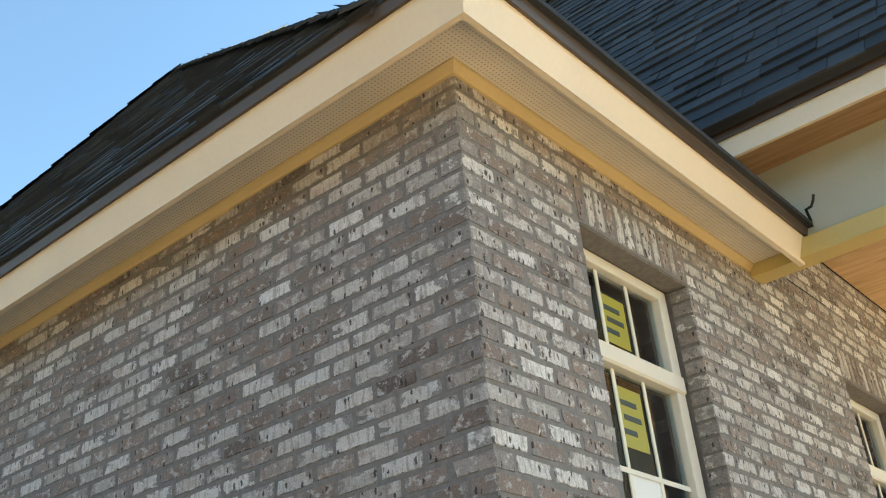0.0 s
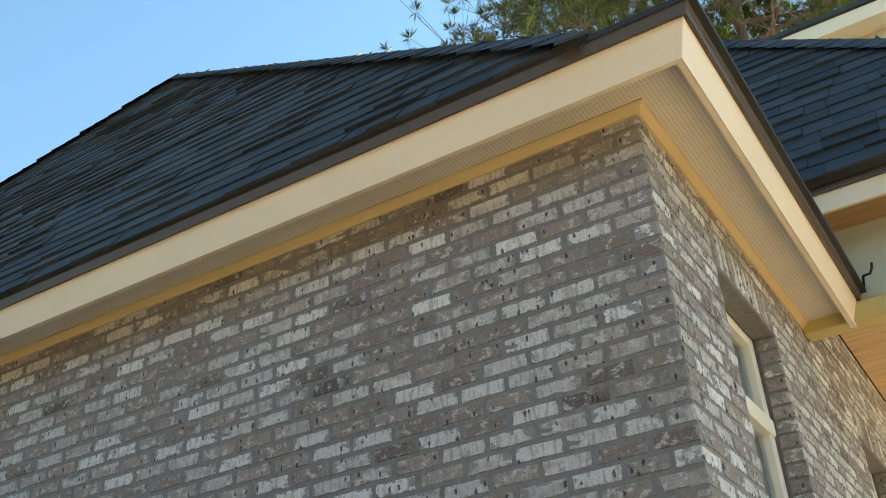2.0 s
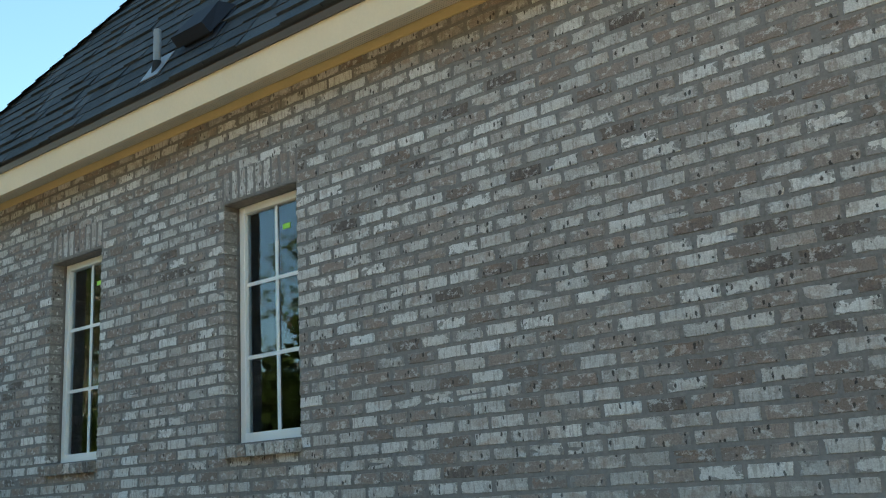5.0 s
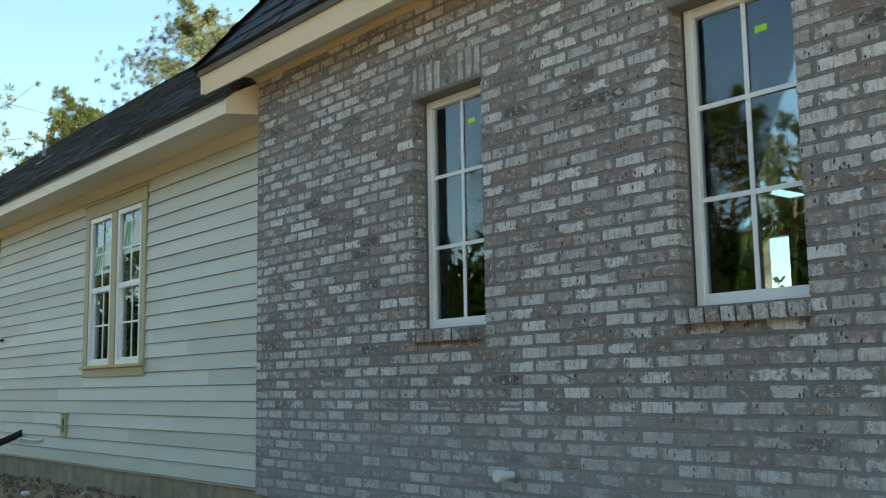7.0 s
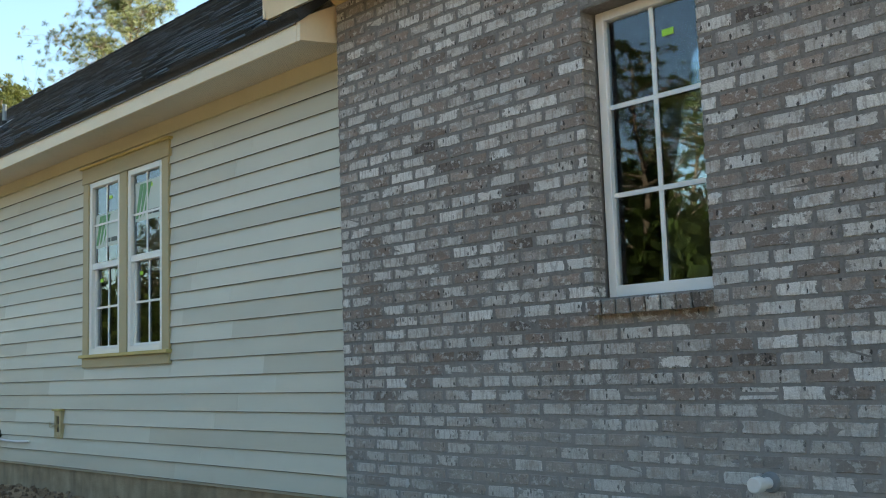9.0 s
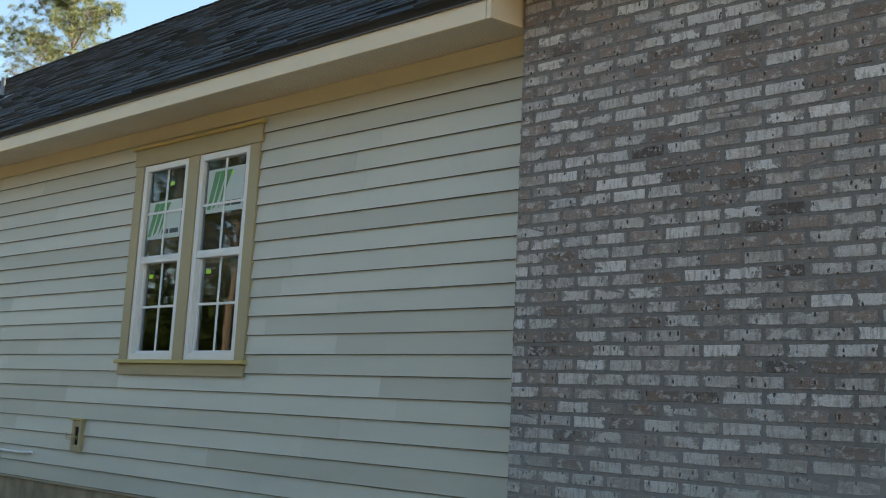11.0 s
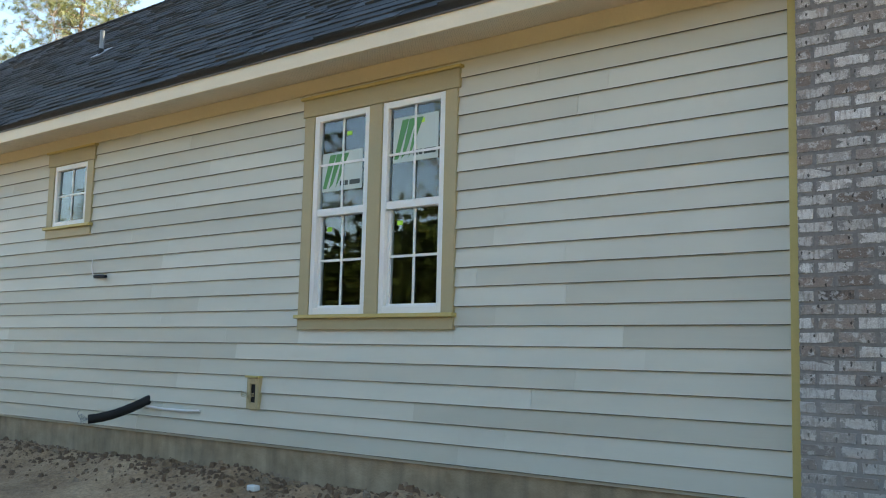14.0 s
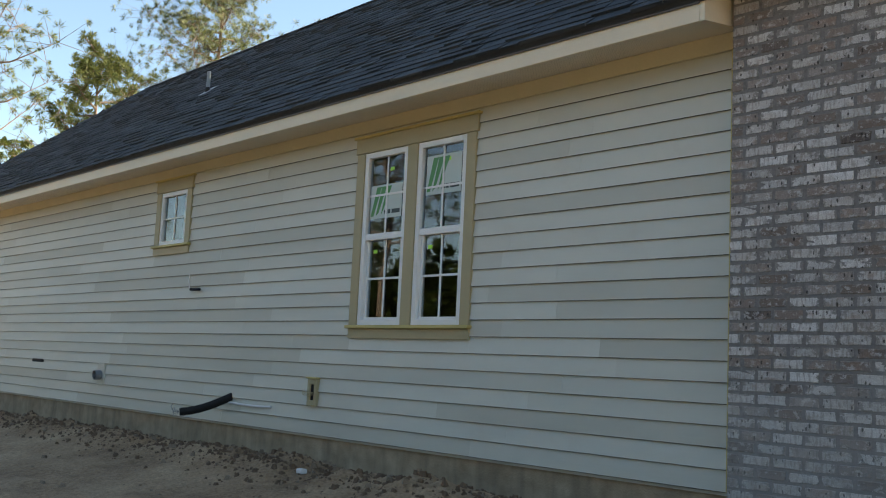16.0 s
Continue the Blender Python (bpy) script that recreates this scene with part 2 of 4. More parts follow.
def needle_material(name, dark, light):
    m = Mat(name, 0.6)
    r = m.rnd()
    c = m.ramp(r, [(0.0, dark), (1.0, light)])
    big = m.ramp(m.noise(m.pos(), 0.7, 3), [(0.3, (0.75, 0.75, 0.75)), (0.7, (1.25, 1.25, 1.2))])
    m.col(m.mix(1.0, c, big, "MULTIPLY"))
    m.b.inputs["Subsurface Weight"].default_value = 0.0
    tr = m.node("ShaderNodeBsdfTranslucent")
    m.link(c, tr.inputs[0])
    mx = m.node("ShaderNodeMixShader")
    mx.inputs[0].default_value = 0.35
    m.link(m.b.outputs[0], mx.inputs[1])
    m.link(tr.outputs[0], mx.inputs[2])
    m.link(mx.outputs[0], m.t.nodes["Material Output"].inputs[0])
    return m.m


def bark_material():
    m = Mat("pine_bark", 0.95)
    n = m.noise(m.pos(14, 14, 3), 1.0, 5, 0.7)
    m.col(m.ramp(n, [(0.3, (0.055, 0.04, 0.032)), (0.7, (0.20, 0.145, 0.105))]))
    m.bump(n, 0.8, 0.03)
    return m.m


M_BRICK, M_MORTAR, M_SHINGLE = brick_material(), mortar_material(), shingle_material()
M_SIDING, M_SOFFIT, M_CONCRETE, M_DIRT = siding_material(), soffit_material(), concrete_material(), dirt_material()
M_GLASS = glass_material()
M_FASCIA = painted("cream_fascia_paint", (0.76, 0.66, 0.50), 0.5, 0.05)
M_FRIEZE = painted("ochre_frieze_paint", (0.60, 0.47, 0.24), 0.55, 0.06)
# wing frieze: siding colour with its warm light mixed in; plain on upper wall
M_FRIEZE_PALE = painted("pale_warm_ochre", (0.55, 0.505, 0.355), 0.55, 0.06)
M_TRIM = painted("tan_trim_paint", (0.40, 0.34, 0.20), 0.55, 0.06)
M_TRIM_EDGE = painted("ochre_trim_paint", (0.52, 0.42, 0.16), 0.55, 0.06)
M_VINYL = painted("white_vinyl", (0.80, 0.80, 0.79), 0.35, 0.02, 2.0, 80.0, 0.02)
M_CREAM_VINYL = painted("cream_vinyl", (0.76, 0.72, 0.62), 0.35, 0.03)
M_DRIP = painted("brown_drip_edge", (0.075, 0.055, 0.042), 0.4, 0.1)
M_PIPE = painted("grey_painted_pipe", (0.20, 0.22, 0.24), 0.45, 0.12, 8.0)
M_METAL = painted("galvanised_flashing", (0.22, 0.235, 0.26), 0.4, 0.1, 10.0)
M_BLACK = painted("black_rubber", (0.008, 0.008, 0.009), 0.8, 0.2)
# dark colour painted on lap edges to draw the shadow line below them
M_LAP_SHADE = painted("lap_shadow_line", (0.10, 0.095, 0.085), 0.9, 0.15)
M_PVC = painted("white_pvc", (0.70, 0.71, 0.72), 0.4, 0.03)
M_VENT = painted("blue_black_vent_plastic", (0.006, 0.010, 0.020), 0.85, 0.15)
M_PLY = wood_material("plywood", (0.42, 0.27, 0.13), (0.62, 0.44, 0.25), "x")
M_LUMBER = wood_material("raw_lumber", (0.26, 0.15, 0.07), (0.45, 0.29, 0.15), "x")
M_SHEATH = painted("pale_green_sheathing", (0.40, 0.41, 0.33), 0.6, 0.06, 2.0)
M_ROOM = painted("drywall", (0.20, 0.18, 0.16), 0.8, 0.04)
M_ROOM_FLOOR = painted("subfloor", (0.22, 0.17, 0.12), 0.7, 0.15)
M_NEEDLE = needle_material("pine_needles", (0.030, 0.050, 0.013), (0.125, 0.14, 0.030))
M_BARK = bark_material()
M_STICKER_W = painted("white_film", (0.52, 0.60, 0.57), 0.4, 0.03)
M_STICKER_G = painted("green_print", (0.06, 0.26, 0.07), 0.4, 0.05)
M_STICKER_L = painted("lime_label", (0.42, 0.78, 0.05), 0.4, 0.03)
# yellow darkened in the colour for the dim light behind the glass
M_STICKER_Y = painted("dim_yellow_label", (0.36, 0.33, 0.04), 0.4, 0.04)
M_PRINT = painted("dark_print", (0.03, 0.05, 0.05), 0.5, 0.05)
M_CLOD = painted("dug_earth", (0.15, 0.095, 0.06), 0.97, 0.4, 9.0, 70.0, 0.6)
M_STONE = painted("rubble_stone", (0.26, 0.195, 0.14), 0.95, 0.3, 20.0, 80.0, 0.5)

# ---------------------------------------------------------------- mesh helpers
def mesh(name, verts, faces, mat, parent=None, label="", kind="", smooth=False):
    me = bpy.data.meshes.new(name)
    me.from_pydata(verts, [], faces)
    me.validate()
    me.materials.append(mat)
    if smooth:
        me.polygons.foreach_set("use_smooth", [True] * len(me.polygons))
    me.update()
    ob = new(name, me)
    ob.parent = parent
    if label:
        ob["label"] = label
    if kind:
        ob["kind"] = kind
    return ob


class Soup:
    """Collects vertices and faces of one mesh."""
    def __init__(self):
        self.v, self.f = [], []

    def add(self, verts, faces):
        n = len(self.v)
        self.v += [tuple(p) for p in verts]
        self.f += [tuple(i + n for i in q) for q in faces]
        return self

    def box(self, x0, x1, y0, y1, z0, z1):
        return self.add([(x0, y0, z0), (x1, y0, z0), (x1, y1, z0), (x0, y1, z0), (x0, y0, z1), (x1, y0, z1), (x1, y1, z1), (x0, y1, z1)],
                        [(0, 3, 2, 1), (4, 5, 6, 7), (0, 1, 5, 4), (1, 2, 6, 5), (2, 3, 7, 6), (3, 0, 4, 7)])

    def bbox(self, x0, x1, y0, y1, z0, z1, e=0.003):
        """A box with chamfered edges."""
        bm = bmesh.new()
        bmesh.ops.create_cube(bm, size=1.0, matrix=Matrix.Translation(((x0 + x1) / 2, (y0 + y1) / 2, (z0 + z1) / 2)) @ Matrix.Diagonal((x1 - x0, y1 - y0, z1 - z0, 1)))
        bmesh.ops.bevel(bm, geom=bm.edges[:], offset=e, segments=1, affect="EDGES")
        bm.verts.index_update()
        self.add([v.co[:] for v in bm.verts], [[v.index for v in f.verts] for f in bm.faces])
        bm.free()
        return self

    def tube(self, pts, radii, sides=10, cap=True):
        rings = []
        for i, p in enumerate(pts):
            p = Vector(p)
            d = Vector(pts[min(i + 1, len(pts) - 1)]) - Vector(pts[max(i - 1, 0)])
            d.normalize()
            a = d.orthogonal().normalized() if i == 0 else (rings_a - d * rings_a.dot(d)).normalized()
            rings_a = a
            b = d.cross(a)
            r = radii[i] if isinstance(radii, (list, tuple)) else radii
            rings.append([p + (a * math.cos(k * 2 * math.pi / sides) + b * math.sin(k * 2 * math.pi / sides)) * r for k in range(sides)])
        verts = [v for ring in rings for v in ring]
        faces = []
        for i in range(len(pts) - 1):
            for k in range(sides):
                k2 = (k + 1) % sides
                faces.append((i * sides + k, i * sides + k2, (i + 1) * sides + k2, (i + 1) * sides + k))
        if cap:
            faces.append(tuple(reversed(range(sides))))
            faces.append(tuple(range((len(pts) - 1) * sides, len(pts) * sides)))
        return self.add(verts, faces)

    def ob(self, name, mat, parent=None, label="", kind="", smooth=False):
        return mesh(name, self.v, self.f, mat, parent, label, kind, smooth)


def grown(o, g=0.007):
    return (o[0] - g, o[1] + g, o[2], o[3])


def solid_wall(name, axis, face, back, u0, u1, z0, z1, holes, mat, label, category="wall"):
    """A wall along x or y with rectangular holes right through it."""
    us = sorted({u0, u1, *[h for o in holes for h in o[:2]]})
    zs = sorted({z0, z1, *[h for o in holes for h in o[2:]]})
    us = [u for u in us if u0 <= u <= u1]
    zs = [z for z in zs if z0 <= z <= z1]
    s = Soup()
    for a, b in zip(us, us[1:]):
        for c, d in zip(zs, zs[1:]):
            mu, mz = (a + b) / 2, (c + d) / 2
            if any(h[0] < mu < h[1] and h[2] < mz < h[3] for h in holes):
                continue
            if axis == "x":
                s.box(a, b, min(face, back), max(face, back), c, d)
            else:
                s.box(min(face, back), max(face, back), a, b, c, d)
    bm = bmesh.new()
    me = bpy.data.meshes.new(name)
    me.from_pydata(s.v, [], s.f)
    bm.from_mesh(me)
    bmesh.ops.remove_doubles(bm, verts=bm.verts, dist=1e-5)
    seen = {}
    for f in bm.faces:
        key = tuple(sorted(v.index for v in f.verts))
        seen.setdefault(key, []).append(f)
    bmesh.ops.delete(bm, geom=[f for fs in seen.values() if len(fs) > 1 for f in fs], context="FACES")
    bmesh.ops.recalc_face_normals(bm, faces=bm.faces)
    bm.to_mesh(me)
    bm.free()
    me.materials.append(mat)
    return tagged(new(name, me), label, category, kind="structure")


# ---------------------------------------------------------------- plan
XC, YB = -2.135, 2.20            # outer corner of the brickwork
XB = -11.60                     # west end of the brickwork
YS = 2.37                       # face of the siding
XW = -29.3                      # west end of the house
Z_BRICK0, Z_BRICK1 = 0.17, 3.22
Z_SID0, Z_SID1 = 0.188, 2.945
LAP = 0.1263
OPEN_A = (-7.835, -7.225, 1.235, 2.60)       # brick windows, x0 x1 z0 z1
OPEN_B = (-9.735, -9.125, 1.235, 2.60)
OPEN_C = (2.90, 3.72, 0.72, 2.84)            # east wall windows, y0 y1 z0 z1
OPEN_D = (5.50, 6.32, 0.72, 2.84)
WIN_1, WIN_2, WIN_3 = (-15.352, -14.768, 1.16, 2.65), (-14.636, -14.050, 1.16, 2.65), (-19.222, -18.600, 2.067, 2.675)
COURSE, BRICK_L, JOINT, BRICK_D = 0.0667, 0.190, 0.0140, 0.09
Y_BACK = 9.6                                  # north side of the house

wall_south = solid_wall("wall_south", "x", YB + 0.0035, YB + 0.22, XB + 0.004, XC - 0.0035, Z_BRICK0, Z_BRICK1, [grown(OPEN_A), grown(OPEN_B)], M_MORTAR, "grey tumbled brick wall with flush grey mortar", "brick wall")
wall_east = solid_wall("wall_east", "y", XC - 0.0035, XC - 0.22, YB + 0.22, Y_BACK, Z_BRICK0, Z_BRICK1, [grown(OPEN_C), grown(OPEN_D)], M_MORTAR, "grey tumbled brick wall beside the porch", "brick wall")
wall_siding = solid_wall("wall_siding", "x", YS + 0.010, YS + 0.16, XW + 0.14, XB, Z_SID0 - 0.02, 3.0, [WIN_1, WIN_2, WIN_3], M_SIDING, "pale grey-beige lap siding wall of the long wing", "siding wall")
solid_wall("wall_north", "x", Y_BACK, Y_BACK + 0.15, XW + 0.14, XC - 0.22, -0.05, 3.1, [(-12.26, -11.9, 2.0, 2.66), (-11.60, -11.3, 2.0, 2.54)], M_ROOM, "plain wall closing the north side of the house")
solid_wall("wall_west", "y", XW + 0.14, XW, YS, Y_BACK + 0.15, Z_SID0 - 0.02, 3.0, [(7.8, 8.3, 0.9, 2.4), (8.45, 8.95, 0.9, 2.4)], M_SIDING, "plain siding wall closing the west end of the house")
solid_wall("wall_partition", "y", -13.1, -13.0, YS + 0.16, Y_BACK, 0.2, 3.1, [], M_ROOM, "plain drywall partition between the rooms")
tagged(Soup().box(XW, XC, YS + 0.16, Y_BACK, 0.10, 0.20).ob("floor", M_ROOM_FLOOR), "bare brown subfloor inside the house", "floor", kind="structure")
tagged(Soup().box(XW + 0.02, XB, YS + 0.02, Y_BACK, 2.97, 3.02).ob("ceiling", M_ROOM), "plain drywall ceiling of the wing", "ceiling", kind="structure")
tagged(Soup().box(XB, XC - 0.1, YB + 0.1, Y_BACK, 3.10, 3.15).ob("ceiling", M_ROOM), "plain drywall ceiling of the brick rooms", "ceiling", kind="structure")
# slab edge
tagged(Soup().bbox(XW + 0.05, XB - 0.002, YS + 0.03, YS + 0.4, -0.6, Z_SID0 - 0.004, 0.003).ob("foundation", M_CONCRETE), "stained concrete slab edge below the siding", "foundation", kind="structure")
tagged(Soup().bbox(XB, XC - 0.01, YB + 0.012, YB + 0.4, -0.6, Z_BRICK0 - 0.002, 0.01).ob("foundation", M_CONCRETE), "stained concrete slab edge below the brickwork", "foundation", kind="structure")
tagged(Soup().bbox(XC - 0.4, XC - 0.012, YB + 0.41, Y_BACK, -0.6, Z_BRICK0 - 0.002, 0.01).ob("foundation", M_CONCRETE), "concrete slab edge beside the porch", "foundation", kind="structure")

# ---------------------------------------------------------------- roofs
def slope(p0, u, n, pitch, length, run, cut0, cut1, mat, roof, near, seed, group=""):
    """One roof slope: p0 west or start end of its eave, u along it, n its plan direction uphill. cut0 and cut1: plan shift of each end per plan metre."""
    rng = random.Random(seed)
    p0, u, n = Vector(p0), Vector(u), Vector(n)
    k = math.sqrt(1 + pitch * pitch)
    up = (n + Vector((0, 0, pitch))) / k
    nor = u.cross(up).normalized()
    if nor.z < 0:
        nor = -nor
    total = run * k
    a, b = p0, p0 + u * length
    c, d = b - u * (cut1 * run) + up * total, a + u * (cut0 * run) + up * total
    base = [a, b, c, d]
    Soup().add([q for q in base] + [q - nor * 0.05 for q in base], [(0, 1, 2, 3), (7, 6, 5, 4), (0, 4, 5, 1), (1, 5, 6, 2), (2, 6, 7, 3), (3, 7, 4, 0)]).ob("decking", mat, roof)
    ex, rows = 0.143, int(total / 0.143) + 1
    rest, made = Soup(), 0
    for r in range(rows):
        s0, s1 = r * ex - 0.012, min((r + 1) * ex + 0.01, total)
        lo, hi = cut0 * max(s0, 0) / k, length - cut1 * max(s0, 0) / k
        q = lo - rng.random() * 0.3
        while q < hi:
            w = rng.choice((0.13, 0.18, 0.24, 0.30, 0.36))
            q0, q1 = max(q, lo), min(q + w - 0.004, hi)
            q += w
            if q1 - q0 < 0.03:
                continue
            t = rng.choice((0.010, 0.015, 0.023))
            e = s0 + rng.uniform(-0.004, 0.004)
            m0, m1 = max(q0, cut0 * s1 / k), min(q1, length - cut1 * s1 / k)
            if m1 <= m0:
                m0 = m1 = (q0 + q1) / 2
            v = [p0 + u * q0 + up * e + nor * t, p0 + u * q1 + up * e + nor * t, p0 + u * m1 + up * s1 + nor * 0.003, p0 + u * m0 + up * s1 + nor * 0.003,
                 p0 + u * q0 + up * e - nor * 0.002, p0 + u * q1 + up * e - nor * 0.002]
            f = [(0, 1, 2, 3), (0, 4, 5, 1), (0, 3, 4), (1, 5, 2)]
            if made < near[2] and near[0] <= q0 <= near[1]:
                mesh("shingle", v, f, mat, roof)
                made += 1
            else:
                rest.add(v, f)
    rest.ob("shingles", mat, roof, "overlapping dark asphalt shingles", "stuff")


def caps(a, b, roof, seed):
    """Folded ridge shingles from a to b."""
    rng = random.Random(seed)
    a, b = Vector(a), Vector(b)
    d = (b - a)
    n = int(d.length / 0.15)
    d.normalize()
    side = d.cross(Vector((0, 0, 1))).normalized()
    upv = side.cross(d).normalized()
    s = Soup()
    for i in range(n):
        p = a + d * (i * 0.15)
        q = p + d * 0.19
        h0, h1, w = 0.026 + rng.uniform(-0.002, 0.002), 0.022, 0.12 + rng.uniform(-0.008, 0.008)
        v = [p - side * w - upv * 0.055, p + upv * h0, p + side * w - upv * 0.055, q - side * w - upv * 0.07, q + upv * h1, q + side * w - upv * 0.07]
        v += [x - upv * 0.014 for x in v[:3]]
        s.add(v, [(0, 1, 4, 3), (1, 2, 5, 4), (0, 6, 7, 1), (1, 7, 8, 2)])
    s.ob("ridge_caps", M_SHINGLE, roof, "folded ridge cap shingles", "stuff")


def empty(name, label, category, kind="", at=(0, 0, 0), group=""):
    ob = new(name)
    ob.location = at
    return tagged(ob, label, category, group, kind)


# roof over the brick part: hipped, steep
EX0, EX1, EY0, ZE1 = -11.97, -2.16, 1.862, 3.287     # roof edges
PEAK = Vector((-7.13, 4.575, 7.42))
RUN1 = PEAK.y - EY0
P1 = (PEAK.z - ZE1) / RUN1
RW, RE = PEAK.x - EX0, EX1 - PEAK.x
roof_main = empty("roof_main", "steep hipped roof of dark blue-grey asphalt shingles", "roof", "structure")
slope((EX0, EY0, ZE1), (1, 0, 0), (0, 1, 0), P1, EX1 - EX0, RUN1, RW / RUN1, RE / RUN1, M_SHINGLE, roof_main, (2.0, 9.0, 300), 3)
slope((EX1, EY0, ZE1), (0, 1, 0), (-1, 0, 0), (PEAK.z - ZE1) / RE, 2 * RUN1, RE, RUN1 / RE, RUN1 / RE, M_SHINGLE, roof_main, (0, 0, 0), 4)
slope((EX0, EY0 + 2 * RUN1, ZE1), (0, -1, 0), (1, 0, 0), (PEAK.z - ZE1) / RW, 2 * RUN1, RW, RUN1 / RW, RUN1 / RW, M_SHINGLE, roof_main, (0, 0, 0), 5)
slope((EX1, EY0 + 2 * RUN1, ZE1), (-1, 0, 0), (0, -1, 0), P1, EX1 - EX0, RUN1, RE / RUN1, RW / RUN1, M_SHINGLE, roof_main, (0, 0, 0), 6)
Soup().box(EX1 - 0.02, -1.775, EY0, 4.50, 3.268, 3.292).ob("starter_strip", M_SHINGLE, roof_main)
caps((EX0, EY0, ZE1), PEAK, roof_main, 1)
caps((EX1, EY0, ZE1), PEAK, roof_main, 3)

# roof over the siding wing: lower eave, shallower
P2 = 0.82
WX0, WY0, ZE2 = -29.75, 1.91, 3.045
RUN2 = 3.45
roof_wing = empty("roof_wing", "long shallower roof of dark asphalt shingles over the siding wing", "roof", "structure")
slope((WX0, WY0, ZE2), (1, 0, 0), (0, 1, 0), P2, -11.6 - WX0, RUN2, 1, 0, M_SHINGLE, roof_wing, (9.5, 18.0, 300), 7)
slope((WX0, WY0 + 2 * RUN2, ZE2), (0, -1, 0), (1, 0, 0), P2, 2 * RUN2, RUN2, 1, 1, M_SHINGLE, roof_wing, (0, 0, 0), 8)
slope((-11.6, WY0 + 2 * RUN2, ZE2), (-1, 0, 0), (0, -1, 0), P2, -11.6 - WX0, RUN2, 0, 1, M_SHINGLE, roof_wing, (0, 0, 0), 9)
WK = Vector((WX0 + RUN2, WY0 + RUN2, ZE2 + P2 * RUN2))
caps((WX0, WY0, ZE2), WK, roof_wing, 4)
caps(WK, (-11.6, WK.y, WK.z), roof_wing, 5)

# porch roof
PK3, HX, HY, HZ = Vector((-3.9, 6.72, 7.70)), 0.0, 4.12, 3.80
R3, RE3 = PK3.y - HY, HX - PK3.x
P3 = (PK3.z - HZ) / R3
roof_porch = empty("roof_porch", "steep dark asphalt shingle roof over the unfinished porch", "roof", "structure")
slope((-6.6, HY, HZ), (1, 0, 0), (0, 1, 0), P3, HX + 6.6, R3, 0, RE3 / R3, M_SHINGLE, roof_porch, (3.6, 6.6, 300), 10)
slope((HX, HY, HZ), (0, 1, 0), (-1, 0, 0), (PK3.z - HZ) / RE3, 2 * R3, RE3, R3 / RE3, R3 / RE3, M_SHINGLE, roof_porch, (0, 0, 0), 12)
slope((HX, HY + 2 * R3, HZ), (-1, 0, 0), (0, -1, 0), P3, HX + 6.6, R3, RE3 / R3, 0, M_SHINGLE, roof_porch, (0, 0, 0), 11)
caps((HX, HY, HZ), PK3, roof_porch, 6)
caps(PK3, (-6.6, PK3.y, PK3.z), roof_porch, 7)
Soup().add([(-6.58, 4.2, 3.7), (-6.58, 9.3, 3.7), (-6.58, PK3.y, PK3.z - 0.1), (-6.62, 4.2, 3.7), (-6.62, 9.3, 3.7), (-6.62, PK3.y, PK3.z - 0.1)], [(0, 1, 2), (5, 4, 3), (0, 3, 4, 1), (1, 4, 5, 2), (2, 5, 3, 0)]).ob("gable_end", M_FASCIA, roof_porch)


# taller part of the house behind the porch roof
upper = empty("upper_storey", "cream painted upper wall with a dark shingled roof edge behind the porch roof", "upper storey", "structure", (0.0, 10.2, 3.7))
inv_ = Matrix.Translation(-Vector(upper.location))
for nm_, q, mt_ in (("wall", (-2.2, 3.0, 9.75, 12.5, 3.72, 8.92), M_FRIEZE_PALE), ("fascia", (-2.62, 3.4, 9.42, 9.445, 8.74, 8.93), M_FASCIA), ("soffit", (-2.60, 3.38, 9.446, 9.749, 8.76, 8.78), M_SOFFIT), ("roof_edge", (-2.66, 3.44, 9.38, 12.6, 8.935, 9.0), M_SHINGLE)):
    Soup().bbox(*q, 0.006).ob(nm_, mt_, upper).data.transform(inv_)


# ---------------------------------------------------------------- eaves
def eave(name, x0, x1, yf, yw, zb, zt, zs, west_end, east_end, tag):
    """Fascia, drip edge and soffit along x."""
    tagged(Soup().bbox(x0, x1, yf, yf + 0.022, zb, zt).ob("fascia", M_FASCIA), "cream painted fascia board " + tag, "fascia", kind="structure")
    tagged(Soup().box(x0 - 0.004, x1 + 0.004, yf - 0.012, yf - 0.002, zt - 0.03, zt + 0.012).box(x0, x1, yf - 0.03, yf + 0.03, zt + 0.013, zt + 0.018).ob("drip_edge", M_DRIP), "dark brown metal drip edge " + tag, "drip edge", kind="structure")
    tagged(Soup().box(x0 + 0.01, x1 - 0.01, yf + 0.023, yw, zs, zs + 0.012).ob("soffit", M_SOFFIT), "cream perforated soffit panel " + tag, "soffit", kind="structure")


FY, FX = 1.887, -1.815                       # top edge of the raked fascia
FZ0, FZ1, RAKE, FT = 3.108, 3.262, 0.058, 0.022


